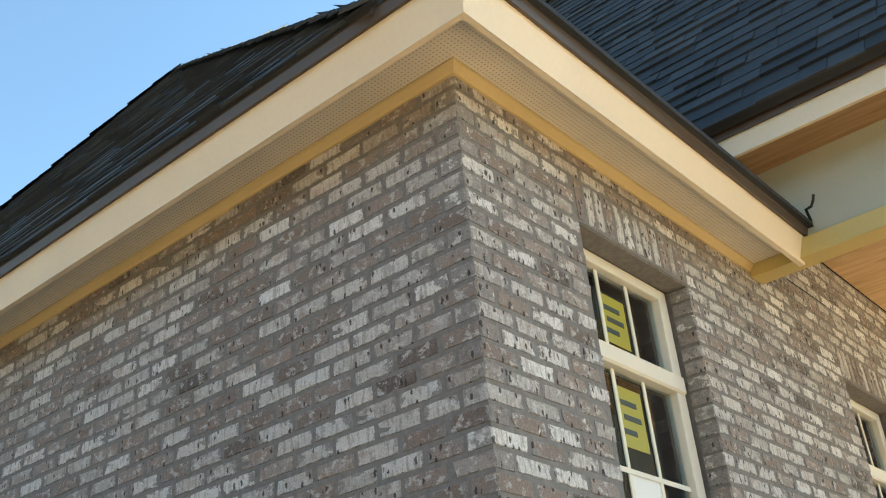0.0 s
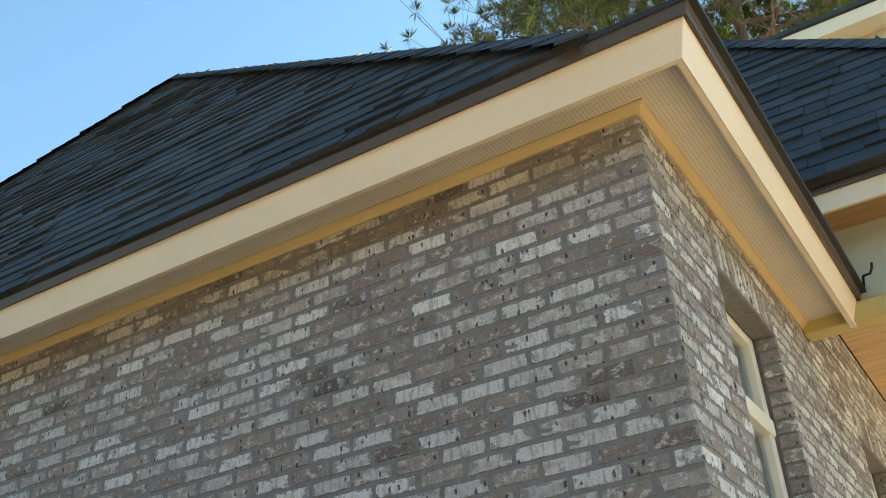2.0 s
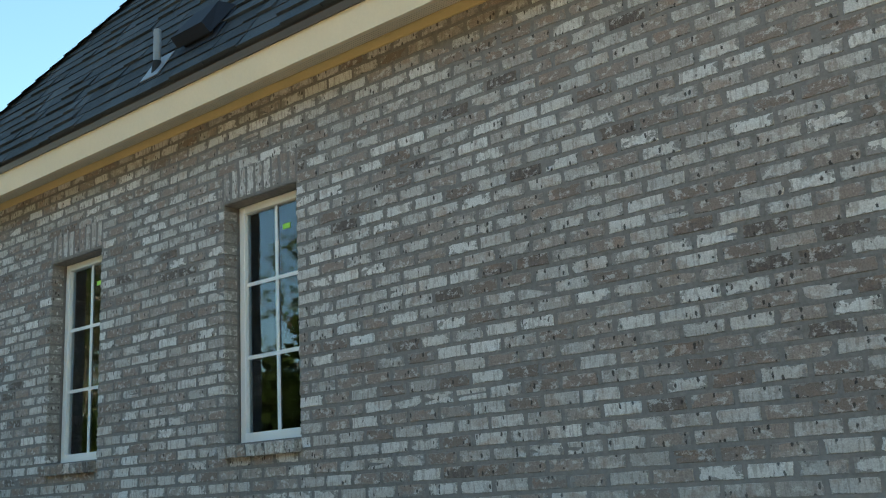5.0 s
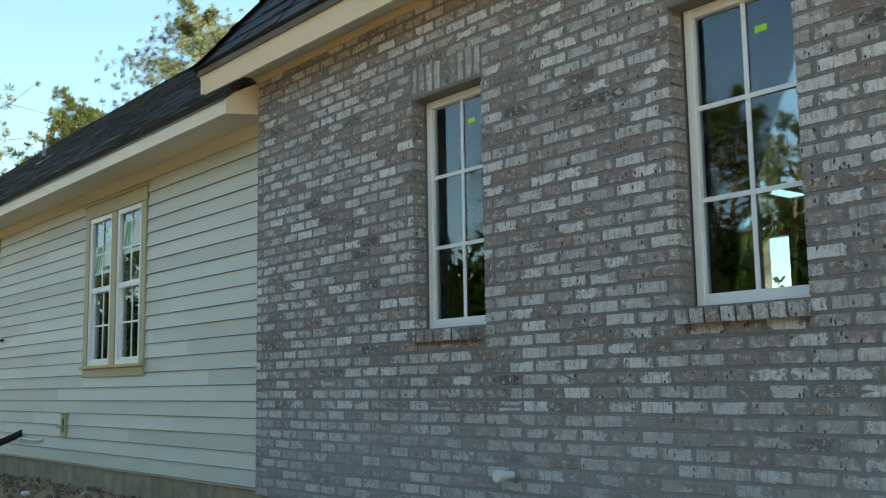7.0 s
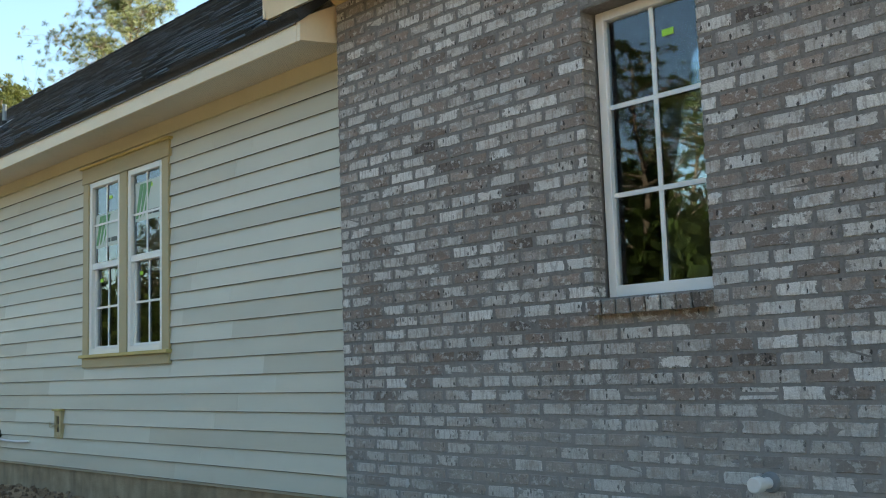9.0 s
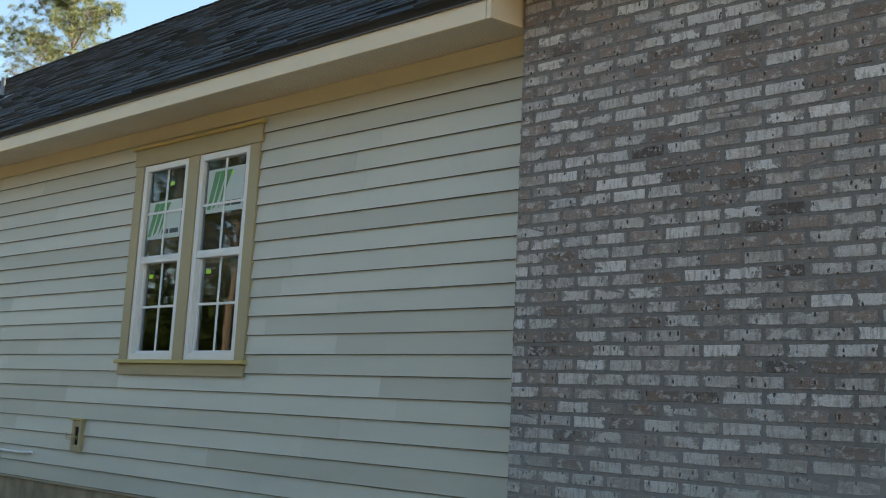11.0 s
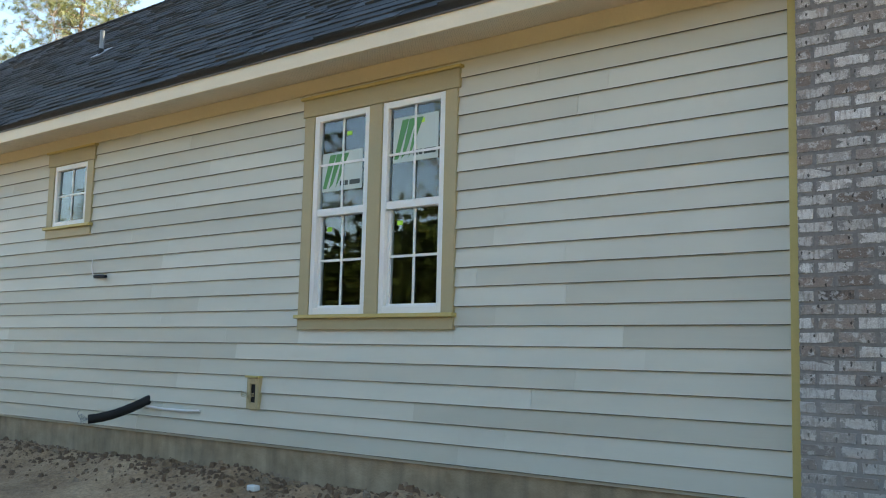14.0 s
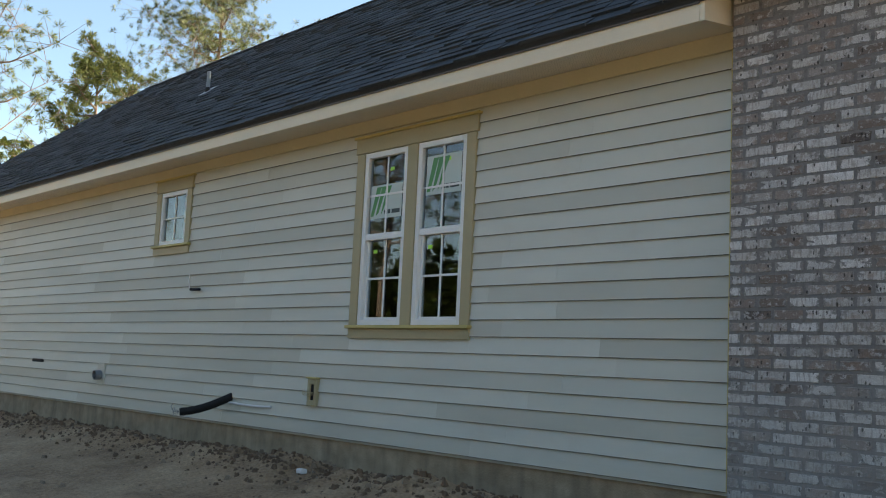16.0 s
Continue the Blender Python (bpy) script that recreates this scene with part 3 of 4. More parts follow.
def mitred(name, outline, x0, y1, mat, label, category):
    """A moulding that runs along the south side from x0 and turns the south-east corner to y1: outline as (out from the brick face, z)."""
    n = len(outline)
    vs = [(x0, YB - o, z) for o, z in outline] + [(XC + o, YB - o, z) for o, z in outline] + [(XC + o, y1, z) for o, z in outline]
    fs = [tuple(range(n)), tuple(reversed(range(2 * n, 3 * n)))]
    for k in (0, n):
        fs += [(k + i, k + i + n, k + (i + 1) % n + n, k + (i + 1) % n) for i in range(n)]
    bm = bmesh.new()
    bv_ = [bm.verts.new(v) for v in vs]
    for f in fs:
        bm.faces.new([bv_[i] for i in f])
    bmesh.ops.recalc_face_normals(bm, faces=bm.faces)
    me = bpy.data.meshes.new(name)
    bm.to_mesh(me)
    bm.free()
    me.materials.append(mat)
    return tagged(new(name, me), label, category, kind="structure")


OUT = YB - FY
mitred("fascia", [(OUT - RAKE, FZ0), (OUT - RAKE + 0.004, FZ0 - 0.003), (OUT, FZ1), (OUT - FT, FZ1), (OUT - RAKE - FT, FZ0)], -11.945, 4.53, M_FASCIA, "cream painted raked fascia board round the brick corner", "fascia")
mitred("drip_edge", [(OUT - 0.010, FZ1 - 0.030), (OUT + 0.006, FZ1 - 0.033), (OUT + 0.016, FZ1 + 0.004), (OUT + 0.02, FZ1 + 0.006), (OUT - 0.03, FZ1 + 0.006), (OUT - 0.03, FZ1 + 0.001), (OUT + 0.004, FZ1 + 0.001)], -11.95, 4.55, M_DRIP, "dark brown metal drip edge round the brick corner", "drip edge")
mitred("soffit", [(-0.02, 3.185), (OUT - 0.05, 3.185), (OUT - 0.05, 3.197), (-0.02, 3.197)], -11.93, 4.50, M_SOFFIT, "cream perforated soffit panel round the brick corner", "soffit")
mitred("frieze", [(-0.003, 3.150), (0.010, 3.150), (0.013, 3.156), (0.030, 3.171), (0.034, 3.176), (0.040, 3.178), (0.040, 3.184), (-0.003, 3.184)], -11.60, 4.52, M_FRIEZE, "ochre painted frieze moulding above the brickwork", "frieze")
# west end of the brick eave
tagged(Soup().bbox(-11.967, -11.946, FY + 0.03, 9.3, FZ0, FZ1).ob("fascia", M_FASCIA), "cream painted fascia board on the west eave", "fascia", kind="structure")
tagged(Soup().box(-11.945, -11.602, FY + 0.35, 9.3, 3.187, 3.199).ob("soffit", M_SOFFIT), "cream soffit panel on the west eave", "soffit", kind="structure")

eave("wing", -29.70, -11.66, 1.95, YS + 0.03, 2.895, 3.03, 2.945, False, True, "above the siding")
tagged(Soup().add([(-11.655, 1.95, 2.895), (-11.655, 2.36, 2.945), (-11.655, 2.36, 3.24), (-11.655, 1.95, 3.03), (-11.625, 1.95, 2.895), (-11.625, 2.36, 2.945), (-11.625, 2.36, 3.24), (-11.625, 1.95, 3.03)],
     [(0, 1, 2, 3), (7, 6, 5, 4), (0, 4, 5, 1), (1, 5, 6, 2), (2, 6, 7, 3), (3, 7, 4, 0)]).ob("eave_return", M_FASCIA), "cream painted end piece closing the eave at the brickwork", "eave return", kind="structure")
# the ochre here carries the warm light that falls on the board
tagged(Soup().bbox(-29.68, -11.62, YS - 0.022, YS + 0.009, 2.832, 2.944, 0.003).ob("frieze", M_FRIEZE_PALE), "frieze board above the siding, its warm light put into a pale ochre", "frieze", kind="structure")
tagged(Soup().bbox(XB - 0.10, XB - 0.012, YS - 0.022, YS + 0.009, Z_SID0, 2.83, 0.003).ob("corner_trim", M_TRIM_EDGE), "tan corner trim board where siding meets brickwork", "trim", kind="structure")

# ---------------------------------------------------------------- porch edge
tagged(Soup().bbox(-2.9, -0.06, 4.20, 4.225, 3.63, 3.775).ob("fascia", M_FASCIA), "cream painted fascia board of the porch", "fascia", kind="structure")
tagged(Soup().box(-2.9, -0.05, 4.185, 4.197, 3.74, 3.792).ob("drip_edge", M_DRIP), "dark drip edge of the porch roof", "drip edge", kind="structure")
tagged(Soup().box(-2.1, -0.1, 4.226, 4.50, 3.66, 3.70).ob("soffit", M_LUMBER), "raw lumber under the unfinished porch eave", "soffit", kind="structure")
tagged(Soup().box(-2.13, -0.1, 4.50, 4.62, 3.225, 3.70).ob("porch_header", M_SHEATH), "pale green sheathed header above the porch beam", "header", kind="structure")
tagged(Soup().bbox(-2.13, -0.1, 4.472, 4.60, 3.12, 3.222, 0.004).ob("porch_beam", M_TRIM_EDGE), "ochre painted porch beam", "beam", kind="structure")
tagged(Soup().box(-2.13, -0.1, 4.625, 9.5, 3.63, 3.645).ob("porch_ceiling", M_PLY), "bare plywood porch ceiling", "ceiling", kind="structure")
solid_wall("wall_porch", "y", XC - 0.0035, XC - 0.22, 4.63, Y_BACK, Z_BRICK1, 3.63, [], M_MORTAR, "grey brick wall continuing up to the porch ceiling", "brick wall")

# ---------------------------------------------------------------- windows
def fixed_window(name, x0, x1, z0, z1, yf, label, sticker):
    """Picture window in the brickwork, two panes wide and three high."""
    w = empty(name, label, "window", "structure", ((x0 + x1) / 2, yf, z0))
    inv = Matrix.Translation(-Vector(w.location))
    def put(s, n, mat, parent, lab=""):
        ob = s.ob(n, mat, parent, lab)
        ob.data.transform(inv)
        return ob
    f = 0.045
    for a in (Soup().bbox(x0, x0 + f, yf, yf + 0.09, z0, z1), Soup().bbox(x1 - f, x1, yf, yf + 0.09, z0, z1), Soup().bbox(x0 + f, x1 - f, yf, yf + 0.09, z1 - f, z1), Soup().bbox(x0 + f, x1 - f, yf, yf + 0.09, z0, z0 + f + 0.01)):
        put(a, "window_frame", M_VINYL, w)
    g0, g1, h0, h1 = x0 + f, x1 - f, z0 + f + 0.01, z1 - f
    m = (g0 + g1) / 2
    put(Soup().box(m - 0.011, m + 0.011, yf + 0.020, yf + 0.027, h0, h1), "muntin", M_VINYL, w)
    hs = [h0 + (h1 - h0) * i / 3 for i in range(4)]
    for h in hs[1:3]:
        put(Soup().box(g0, g1, yf + 0.0185, yf + 0.0198, h - 0.011, h + 0.011), "muntin", M_VINYL, w)
    p = put(Soup().box(g0 - 0.005, g1 + 0.005, yf + 0.028, yf + 0.032, h0 - 0.005, h1 + 0.005), "pane", M_GLASS, w)
    p.visible_shadow = False
    if sticker:
        put(Soup().box(m + 0.05, m + 0.11, yf + 0.025, yf + 0.0275, h1 - 0.15, h1 - 0.12), "label", M_STICKER_L, w, "small lime green label")
    return w


fixed_window("window_1", OPEN_A[0] + 0.004, OPEN_A[1] - 0.004, OPEN_A[2] + 0.004, OPEN_A[3] - 0.006, 2.305, "white vinyl picture window with grille set deep in brickwork", True)
fixed_window("window_2", OPEN_B[0] + 0.004, OPEN_B[1] - 0.004, OPEN_B[2] + 0.004, OPEN_B[3] - 0.006, 2.305, "white vinyl picture window with grille set deep in brickwork", True)


def hung_window(name, x0, x1, z0, z1, yf, label, film, single=False):
    """Vinyl single-hung window, each sash with a grille of four panes."""
    w = empty(name, label, "window", "structure", ((x0 + x1) / 2, yf, z0))
    inv = Matrix.Translation(-Vector(w.location))
    def put(s, n, mat, parent, lab=""):
        ob = s.ob(n, mat, parent, lab)
        ob.data.transform(inv)
        return ob
    f = 0.048
    for a in (Soup().bbox(x0, x0 + f, yf, yf + 0.08, z0, z1), Soup().bbox(x1 - f, x1, yf, yf + 0.08, z0, z1), Soup().bbox(x0 + f, x1 - f, yf, yf + 0.08, z1 - f, z1), Soup().bbox(x0 + f, x1 - f, yf, yf + 0.08, z0, z0 + f)):
        put(a, "window_frame", M_VINYL, w)
    zm = (z0 + z1) / 2
    bands = [(z0 + f, z1 - f, 0.03)] if single else [(zm + 0.035, z1 - f, 0.03), (z0 + f, zm - 0.02, 0.048)]
    if not single:
        put(Soup().bbox(x0 + f, x1 - f, yf + 0.006, yf + 0.05, zm - 0.02, zm + 0.035), "meeting_rail", M_VINYL, w)
        for xa, xb in ((x0 + f, x0 + f + 0.026), (x1 - f - 0.026, x1 - f)):
            put(Soup().bbox(xa, xb, yf + 0.03, yf + 0.06, z0 + f, zm - 0.02), "sash_stile", M_VINYL, w)
        put(Soup().bbox(x0 + f + 0.026, x1 - f - 0.026, yf + 0.03, yf + 0.06, z0 + f, z0 + f + 0.02), "sash_rail", M_VINYL, w)
    for i, (a, b, d) in enumerate(bands):
        g0, g1 = x0 + f, x1 - f
        if i:
            g0, g1, a = g0 + 0.026, g1 - 0.026, a + 0.02
        m, h = (g0 + g1) / 2, (a + b) / 2
        put(Soup().box(m - 0.009, m + 0.009, yf + d - 0.009, yf + d - 0.003, a, b), "muntin", M_VINYL, w)
        put(Soup().box(g0, g1, yf + d - 0.011, yf + d - 0.0092, h - 0.009, h + 0.009), "muntin", M_VINYL, w)
        p = put(Soup().box(g0 - 0.004, g1 + 0.004, yf + d, yf + d + 0.004, a - 0.004, b + 0.004), "pane", M_GLASS, w)
        p.visible_shadow = False
        if not single:
            lx = m + 0.03 if i == 0 else g0 + 0.05
            lz = b - 0.13 if i == 0 else b - 0.11
            put(Soup().box(lx, lx + 0.05, yf + d - 0.003, yf + d - 0.0005, lz, lz + 0.03), "label", M_STICKER_L, w, "small lime green label")
    if film:
        a0, a1, b0, b1 = film
        y = yf + 0.03
        st = put(Soup().box(a0, a1, y - 0.0025, y - 0.0008, b0, b1), "film_sticker", M_STICKER_W, w, "white film sticker with green leaf stripes")
        W, H = a1 - a0, b1 - b0
        for k in range(3):
            s = Soup()
            q0 = a0 + W * (0.03 + 0.16 * k)
            s.add([(q0, y - 0.0040, b0 + H * 0.08), (q0 + W * 0.09, y - 0.0040, b0 + H * (0.08 + 0.1 * k)), (q0 + W * (0.32), y - 0.0040, b1 - H * 0.06), (q0 + W * 0.17, y - 0.0040, b1 - H * 0.06),
                   (q0, y - 0.0028, b0 + H * 0.08), (q0 + W * 0.09, y - 0.0028, b0 + H * (0.08 + 0.1 * k)), (q0 + W * 0.32, y - 0.0028, b1 - H * 0.06), (q0 + W * 0.17, y - 0.0028, b1 - H * 0.06)],
                  [(0, 1, 2, 3), (0, 4, 5, 1), (1, 5, 6, 2), (2, 6, 7, 3), (3, 7, 4, 0)])
            ob = s.ob("stripe", M_STICKER_G, st)
            ob.data.transform(inv)
        for c0, c1 in ((0.46, 0.56), (0.58, 0.66), (0.70, 0.95)):
            ob = Soup().box(a0 + W * c0, a0 + W * c1, y - 0.0040, y - 0.0028, b0 + H * 0.12, b0 + H * 0.24).ob("print_bar", M_PRINT, st)
            ob.data.transform(inv)
    return w


hung_window("window_3", *WIN_1, YS - 0.012, "white vinyl single-hung window with grilles and a film sticker", (-15.285, -14.86, 2.07, 2.36))
hung_window("window_4", *WIN_2, YS - 0.012, "white vinyl single-hung window with grilles and a film sticker", (-14.555, -14.135, 2.21, 2.53))
hung_window("window_5", *WIN_3, YS - 0.012, "small square white vinyl window with a grille", None, True)


def casing(name, x0, x1, z0, z1, mull, label):
    """Tan painted trim round a window: side boards, head with cap, sill and apron."""
    c = empty(name, label, "window trim", "structure", ((x0 + x1) / 2, YS, z0))
    inv = Matrix.Translation(-Vector(c.location))
    y0, y1 = YS - 0.022, YS + 0.008
    def put(s, n, mat):
        ob = s.ob(n, mat, c)
        ob.data.transform(inv)
    put(Soup().bbox(x0 - 0.108, x0 - 0.002, y0, y1, z0, z1 + 0.001), "side_board", M_TRIM)
    put(Soup().bbox(x1 + 0.002, x1 + 0.108, y0, y1, z0, z1 + 0.001), "side_board", M_TRIM)
    if mull:
        put(Soup().bbox(mull[0] + 0.002, mull[1] - 0.002, y0, y1, z0, z1 + 0.001), "mullion_board", M_TRIM)
    put(Soup().bbox(x0 - 0.125, x1 + 0.125, y0 - 0.004, y1, z1 + 0.003, z1 + 0.135), "head_board", M_TRIM)
    put(Soup().bbox(x0 - 0.145, x1 + 0.145, y0 - 0.022, y1, z1 + 0.136, z1 + 0.156), "head_cap", M_TRIM_EDGE)
    put(Soup().bbox(x0 - 0.125, x1 + 0.125, y0 - 0.03, y1, z0 - 0.028, z0 - 0.001), "sill", M_TRIM_EDGE)
    put(Soup().bbox(x0 - 0.110, x1 + 0.112, y0 - 0.002, y1, z0 - 0.112, z0 - 0.029), "apron", M_TRIM)


casing("window_trim", WIN_1[0], WIN_2[1], 1.16, 2.65, (WIN_1[1], WIN_2[0]), "tan painted wooden trim round the paired windows")
casing("window_trim", WIN_3[0], WIN_3[1], 2.067, 2.675, None, "tan painted wooden trim round the small window")


def east_window(name, o, label, papers):
    """Tall cream window with a transom, in the east wall."""
    y0, y1, z0, z1 = o[0] + 0.012, o[1] - 0.012, o[2] + 0.004, o[3] - 0.006
    xf = XC - 0.105
    w = empty(name, label, "window", "structure", (xf, (y0 + y1) / 2, z0))
    inv = Matrix.Translation(-Vector(w.location))
    def put(s, n, mat, lab=""):
        ob = s.ob(n, mat, w, lab)
        ob.data.transform(inv)
        return ob
    f = 0.05
    zt = 2.395
    for a in (Soup().bbox(xf - 0.09, xf, y0, y0 + f, z0, z1), Soup().bbox(xf - 0.09, xf, y1 - f - 0.02, y1, z0, z1), Soup().bbox(xf - 0.09, xf, y0 + f, y1 - f - 0.02, z1 - f, z1), Soup().bbox(xf - 0.09, xf, y0 + f, y1 - f - 0.02, z0, z0 + f)):
        put(a, "window_frame", M_CREAM_VINYL)
    put(Soup().bbox(xf - 0.08, xf + 0.012, y0 + 0.002, y1 - 0.002, zt - 0.035, zt + 0.045, 0.008), "transom_bar", M_CREAM_VINYL)
    for a, b, n in ((z0 + f, zt - 0.035, 4), (zt + 0.045, z1 - f, 1)):
        ga, gb = y0 + f, y1 - f - 0.02
        for k in (1, 2):
            m = ga + (gb - ga) * k / 3
            put(Soup().box(xf - 0.033, xf - 0.027, m - 0.010, m + 0.010, a, b), "muntin", M_CREAM_VINYL)
        for k in range(1, n):
            h = a + (b - a) * k / n
            put(Soup().box(xf - 0.0268, xf - 0.0255, ga, gb, h - 0.010, h + 0.010), "muntin", M_CREAM_VINYL)
        p = put(Soup().box(xf - 0.039, xf - 0.035, ga - 0.004, gb + 0.004, a - 0.004, b + 0.004), "pane", M_GLASS)
        p.visible_shadow = False
    if papers:
        for ya, za, zb in ((y0 + 0.27, 2.48, 2.69), (y0 + 0.27, 2.06, 2.30)):
            put(Soup().box(xf - 0.034, xf - 0.031, ya, ya + 0.19, za, zb), "label", M_STICKER_Y, "yellow paper label with printed lines")
            put(Soup().box(xf - 0.0335, xf - 0.0315, y0 + 0.27, y0 + 0.50, 1.78, 1.97), "paper", M_VINYL, "white paper sheet") if za < 2.2 else None
            for k, (q0, q1) in enumerate(((0.15, 0.75), (0.2, 0.85), (0.1, 0.6))):
                put(Soup().box(xf - 0.0305, xf - 0.029, ya + 0.19 * q0, ya + 0.19 * q1, zb - (zb - za) * (0.22 + 0.24 * k) - 0.022, zb - (zb - za) * (0.22 + 0.24 * k)), "print_bar", M_PRINT)


east_window("window_6", OPEN_C, "tall cream vinyl window with transom and yellow labels", True)
east_window("window_7", OPEN_D, "tall cream vinyl window with transom beside the porch", False)

# ---------------------------------------------------------------- ground
def ground_z(x, y):
    d = max(0.0, min(1.0, (2.4 - y) / 3.0))
    base = -0.06 - 0.30 * (d * d * (3 - 2 * d))
    west = max(0.0, min(1.0, (-16.0 - x) / 10.0))
    base -= 0.09 * west * (1 - d)
    n = noise.noise((x * 0.9, y * 0.9, 0.3)) * 0.035 + noise.noise((x * 3.1, y * 3.1, 4.0)) * 0.024 + noise.noise((x * 8.0, y * 8.0, 7.0)) * 0.016
    if abs(x + 12) > 40 or abs(y) > 30:
        n = 0
    ridge = math.exp(-((y - 1.85 - 0.12 * noise.noise((x * 0.8, 5.0, 1.0))) / 0.34) ** 2)
    berm = ridge * (0.07 + 0.08 * noise.noise((x * 1.7, 2.0, 9.0)) + 0.10 * abs(noise.noise((x * 5.5, y * 5.5, 3.0))))
    rut = 0.022 * noise.noise((x * 0.5, y * 6.0, 12.0)) if y < 1.6 else 0.0
    return base + n + rut + max(0, berm)


def spread(lo, hi, step, far):
    a = [lo + i * step for i in range(int((hi - lo) / step) + 1)]
    out, s = [], step
    x = a[-1]
    while x < far:
        s *= 1.5
        x += s
        out.append(x)
    back, s, x = [], step, a[0]
    while x > -far:
        s *= 1.5
        x -= s
        back.append(x)
    return back[::-1] + a + out


gx, gy = spread(-30, 2, 0.06, 900), spread(-4.5, 2.9, 0.05, 900)
verts = [(x, y, ground_z(x, y)) for y in gy for x in gx]
nx = len(gx)
faces = [(j * nx + i, j * nx + i + 1, (j + 1) * nx + i + 1, (j + 1) * nx + i) for j in range(len(gy) - 1) for i in range(nx - 1)]
tagged(mesh("ground", verts, faces, M_DIRT, smooth=True), "bare brown graded dirt with ruts and crumbs", "ground", kind="structure")

# rubble along the slab
rng = random.Random(11)
s = Soup()
for i in range(1800):
    x, y = rng.uniform(-27, -3), 2.36 - abs(rng.gauss(0, 0.38))
    if rng.random() < 0.25:
        y = rng.uniform(-1.5, 2.2)
    r = rng.choice((0.006, 0.008, 0.010, 0.014, 0.018, 0.03)) * rng.uniform(0.7, 1.3)
    z = ground_z(x, y) + r * 0.25
    a = rng.random() * 6.28
    k = [Vector((math.cos(a + j * 2.094) * r * rng.uniform(0.8, 1.5), math.sin(a + j * 2.094) * r * rng.uniform(0.8, 1.3), -r * 0.5)) for j in range(3)]
    top = [Vector((v.x * 0.6, v.y * 0.6, r * rng.uniform(0.3, 0.8))) for v in k]
    s.add([Vector((x, y, z)) + v for v in k + top], [(3, 4, 5), (0, 1, 4, 3), (1, 2, 5, 4), (2, 0, 3, 5)])
tagged(s.ob("rubble", M_STONE), "loose crumbs of stone and dirt along the slab", "rubble", kind="stuff")
s = Soup()
for i in range(5500):
    x, y = rng.uniform(-27, -8), 1.86 + rng.gauss(0, 0.24)
    if y > 2.36:
        continue
    r = rng.choice((0.006, 0.007, 0.009, 0.012, 0.015, 0.026)) * rng.uniform(0.7, 1.3)
    z = ground_z(x, y) + r * 0.2
    a = rng.random() * 6.28
    k = [Vector((math.cos(a + j * 1.257) * r * rng.uniform(0.7, 1.5), math.sin(a + j * 1.257) * r * rng.uniform(0.7, 1.2), -r * 0.6)) for j in range(5)]
    top = [Vector((q.x * 0.55 + rng.uniform(-0.2, 0.2) * r, q.y * 0.55, r * rng.uniform(0.25, 0.7))) for q in k]
    s.add([Vector((x, y, z)) + q for q in k + top], [(5, 6, 7, 8, 9)] + [(j, (j + 1) % 5, (j + 1) % 5 + 5, j + 5) for j in range(5)])
tagged(s.ob("dirt_clods", M_CLOD), "dark reddish clods of dug earth heaped along the slab", "clods", kind="stuff")
tagged(Soup().bbox(-15.16, -15.08, 1.70, 1.76, ground_z(-15.12, 1.73) - 0.01, ground_z(-15.12, 1.73) + 0.03, 0.008).ob("paper_scrap", M_PVC), "small white scrap lying on the dirt", "scrap")


# ---------------------------------------------------------------- fixtures on the walls and roofs
def pipe_vent(x, y, z, h, r, label):
    t = empty("vent_pipe", label, "vent pipe", "", (x, y, z))
    Soup().tube([(0, 0, -0.15), (0, 0, h - 0.01), (0, 0, h)], [r, r, r * 0.93], 14).ob("pipe", M_PIPE, t, smooth=False)
    Soup().tube([(0, 0, -0.02), (0, 0, 0.05), (0, 0, 0.07)], [r * 1.5, r * 1.2, r * 1.05], 14).ob("boot", M_BLACK, t)
    return t


def on_slope(y, y0, z0, p):
    return z0 + p * (y - y0)


v = pipe_vent(-8.20, 1.985, on_slope(1.985, EY0, ZE1, P1), 0.275, 0.024, "grey plumbing vent pipe with metal flashing on the steep roof")
a = math.atan(P1)
m = Soup().box(-0.09, 0.09, -0.08, 0.14, 0.014, 0.02).ob("flashing", M_METAL, v)
m.matrix_local = Matrix.Rotation(a, 4, "X")
v = pipe_vent(-20.5, 3.50, on_slope(3.50, WY0, ZE2, P2), 0.29, 0.026, "grey plumbing vent pipe on the shingle roof of the wing")
m = Soup().box(-0.10, 0.10, -0.10, 0.14, 0.014, 0.02).ob("flashing", M_METAL, v)
m.matrix_local = Matrix.Rotation(math.atan(P2), 4, "X")

# box vent on the steep roof
bv = empty("roof_vent", "blue-black plastic slant-back vent on the steep shingle roof", "roof vent", "", (-7.84, 2.11, on_slope(2.11, EY0, ZE1, P1)))
bv.rotation_euler = (a, 0, 0)
bv.scale = (0.78, 0.78, 0.78)
Soup().bbox(-0.24, 0.24, -0.24, 0.24, 0.012, 0.022, 0.004).ob("flange", M_VENT, bv)
Soup().add([(-0.2, -0.2, 0.055), (0.2, -0.2, 0.055), (0.2, 0.19, 0.022), (-0.2, 0.19, 0.022), (-0.19, -0.19, 0.15), (0.19, -0.19, 0.15), (0.15, 0.12, 0.13), (-0.15, 0.12, 0.13)],
           [(0, 3, 2, 1), (4, 5, 6, 7), (0, 1, 5, 4), (1, 2, 6, 5), (2, 3, 7, 6), (3, 0, 4, 7)]).ob("hood", M_VENT, bv)
Soup().box(-0.17, 0.17, -0.16, -0.14, 0.022, 0.055).ob("grille", M_BLACK, bv)

# hose stub in the brickwork
hs = empty("pipe_stub", "white capped pipe stub coming out of the brickwork", "pipe stub", "", (-8.92, YB, 0.462))
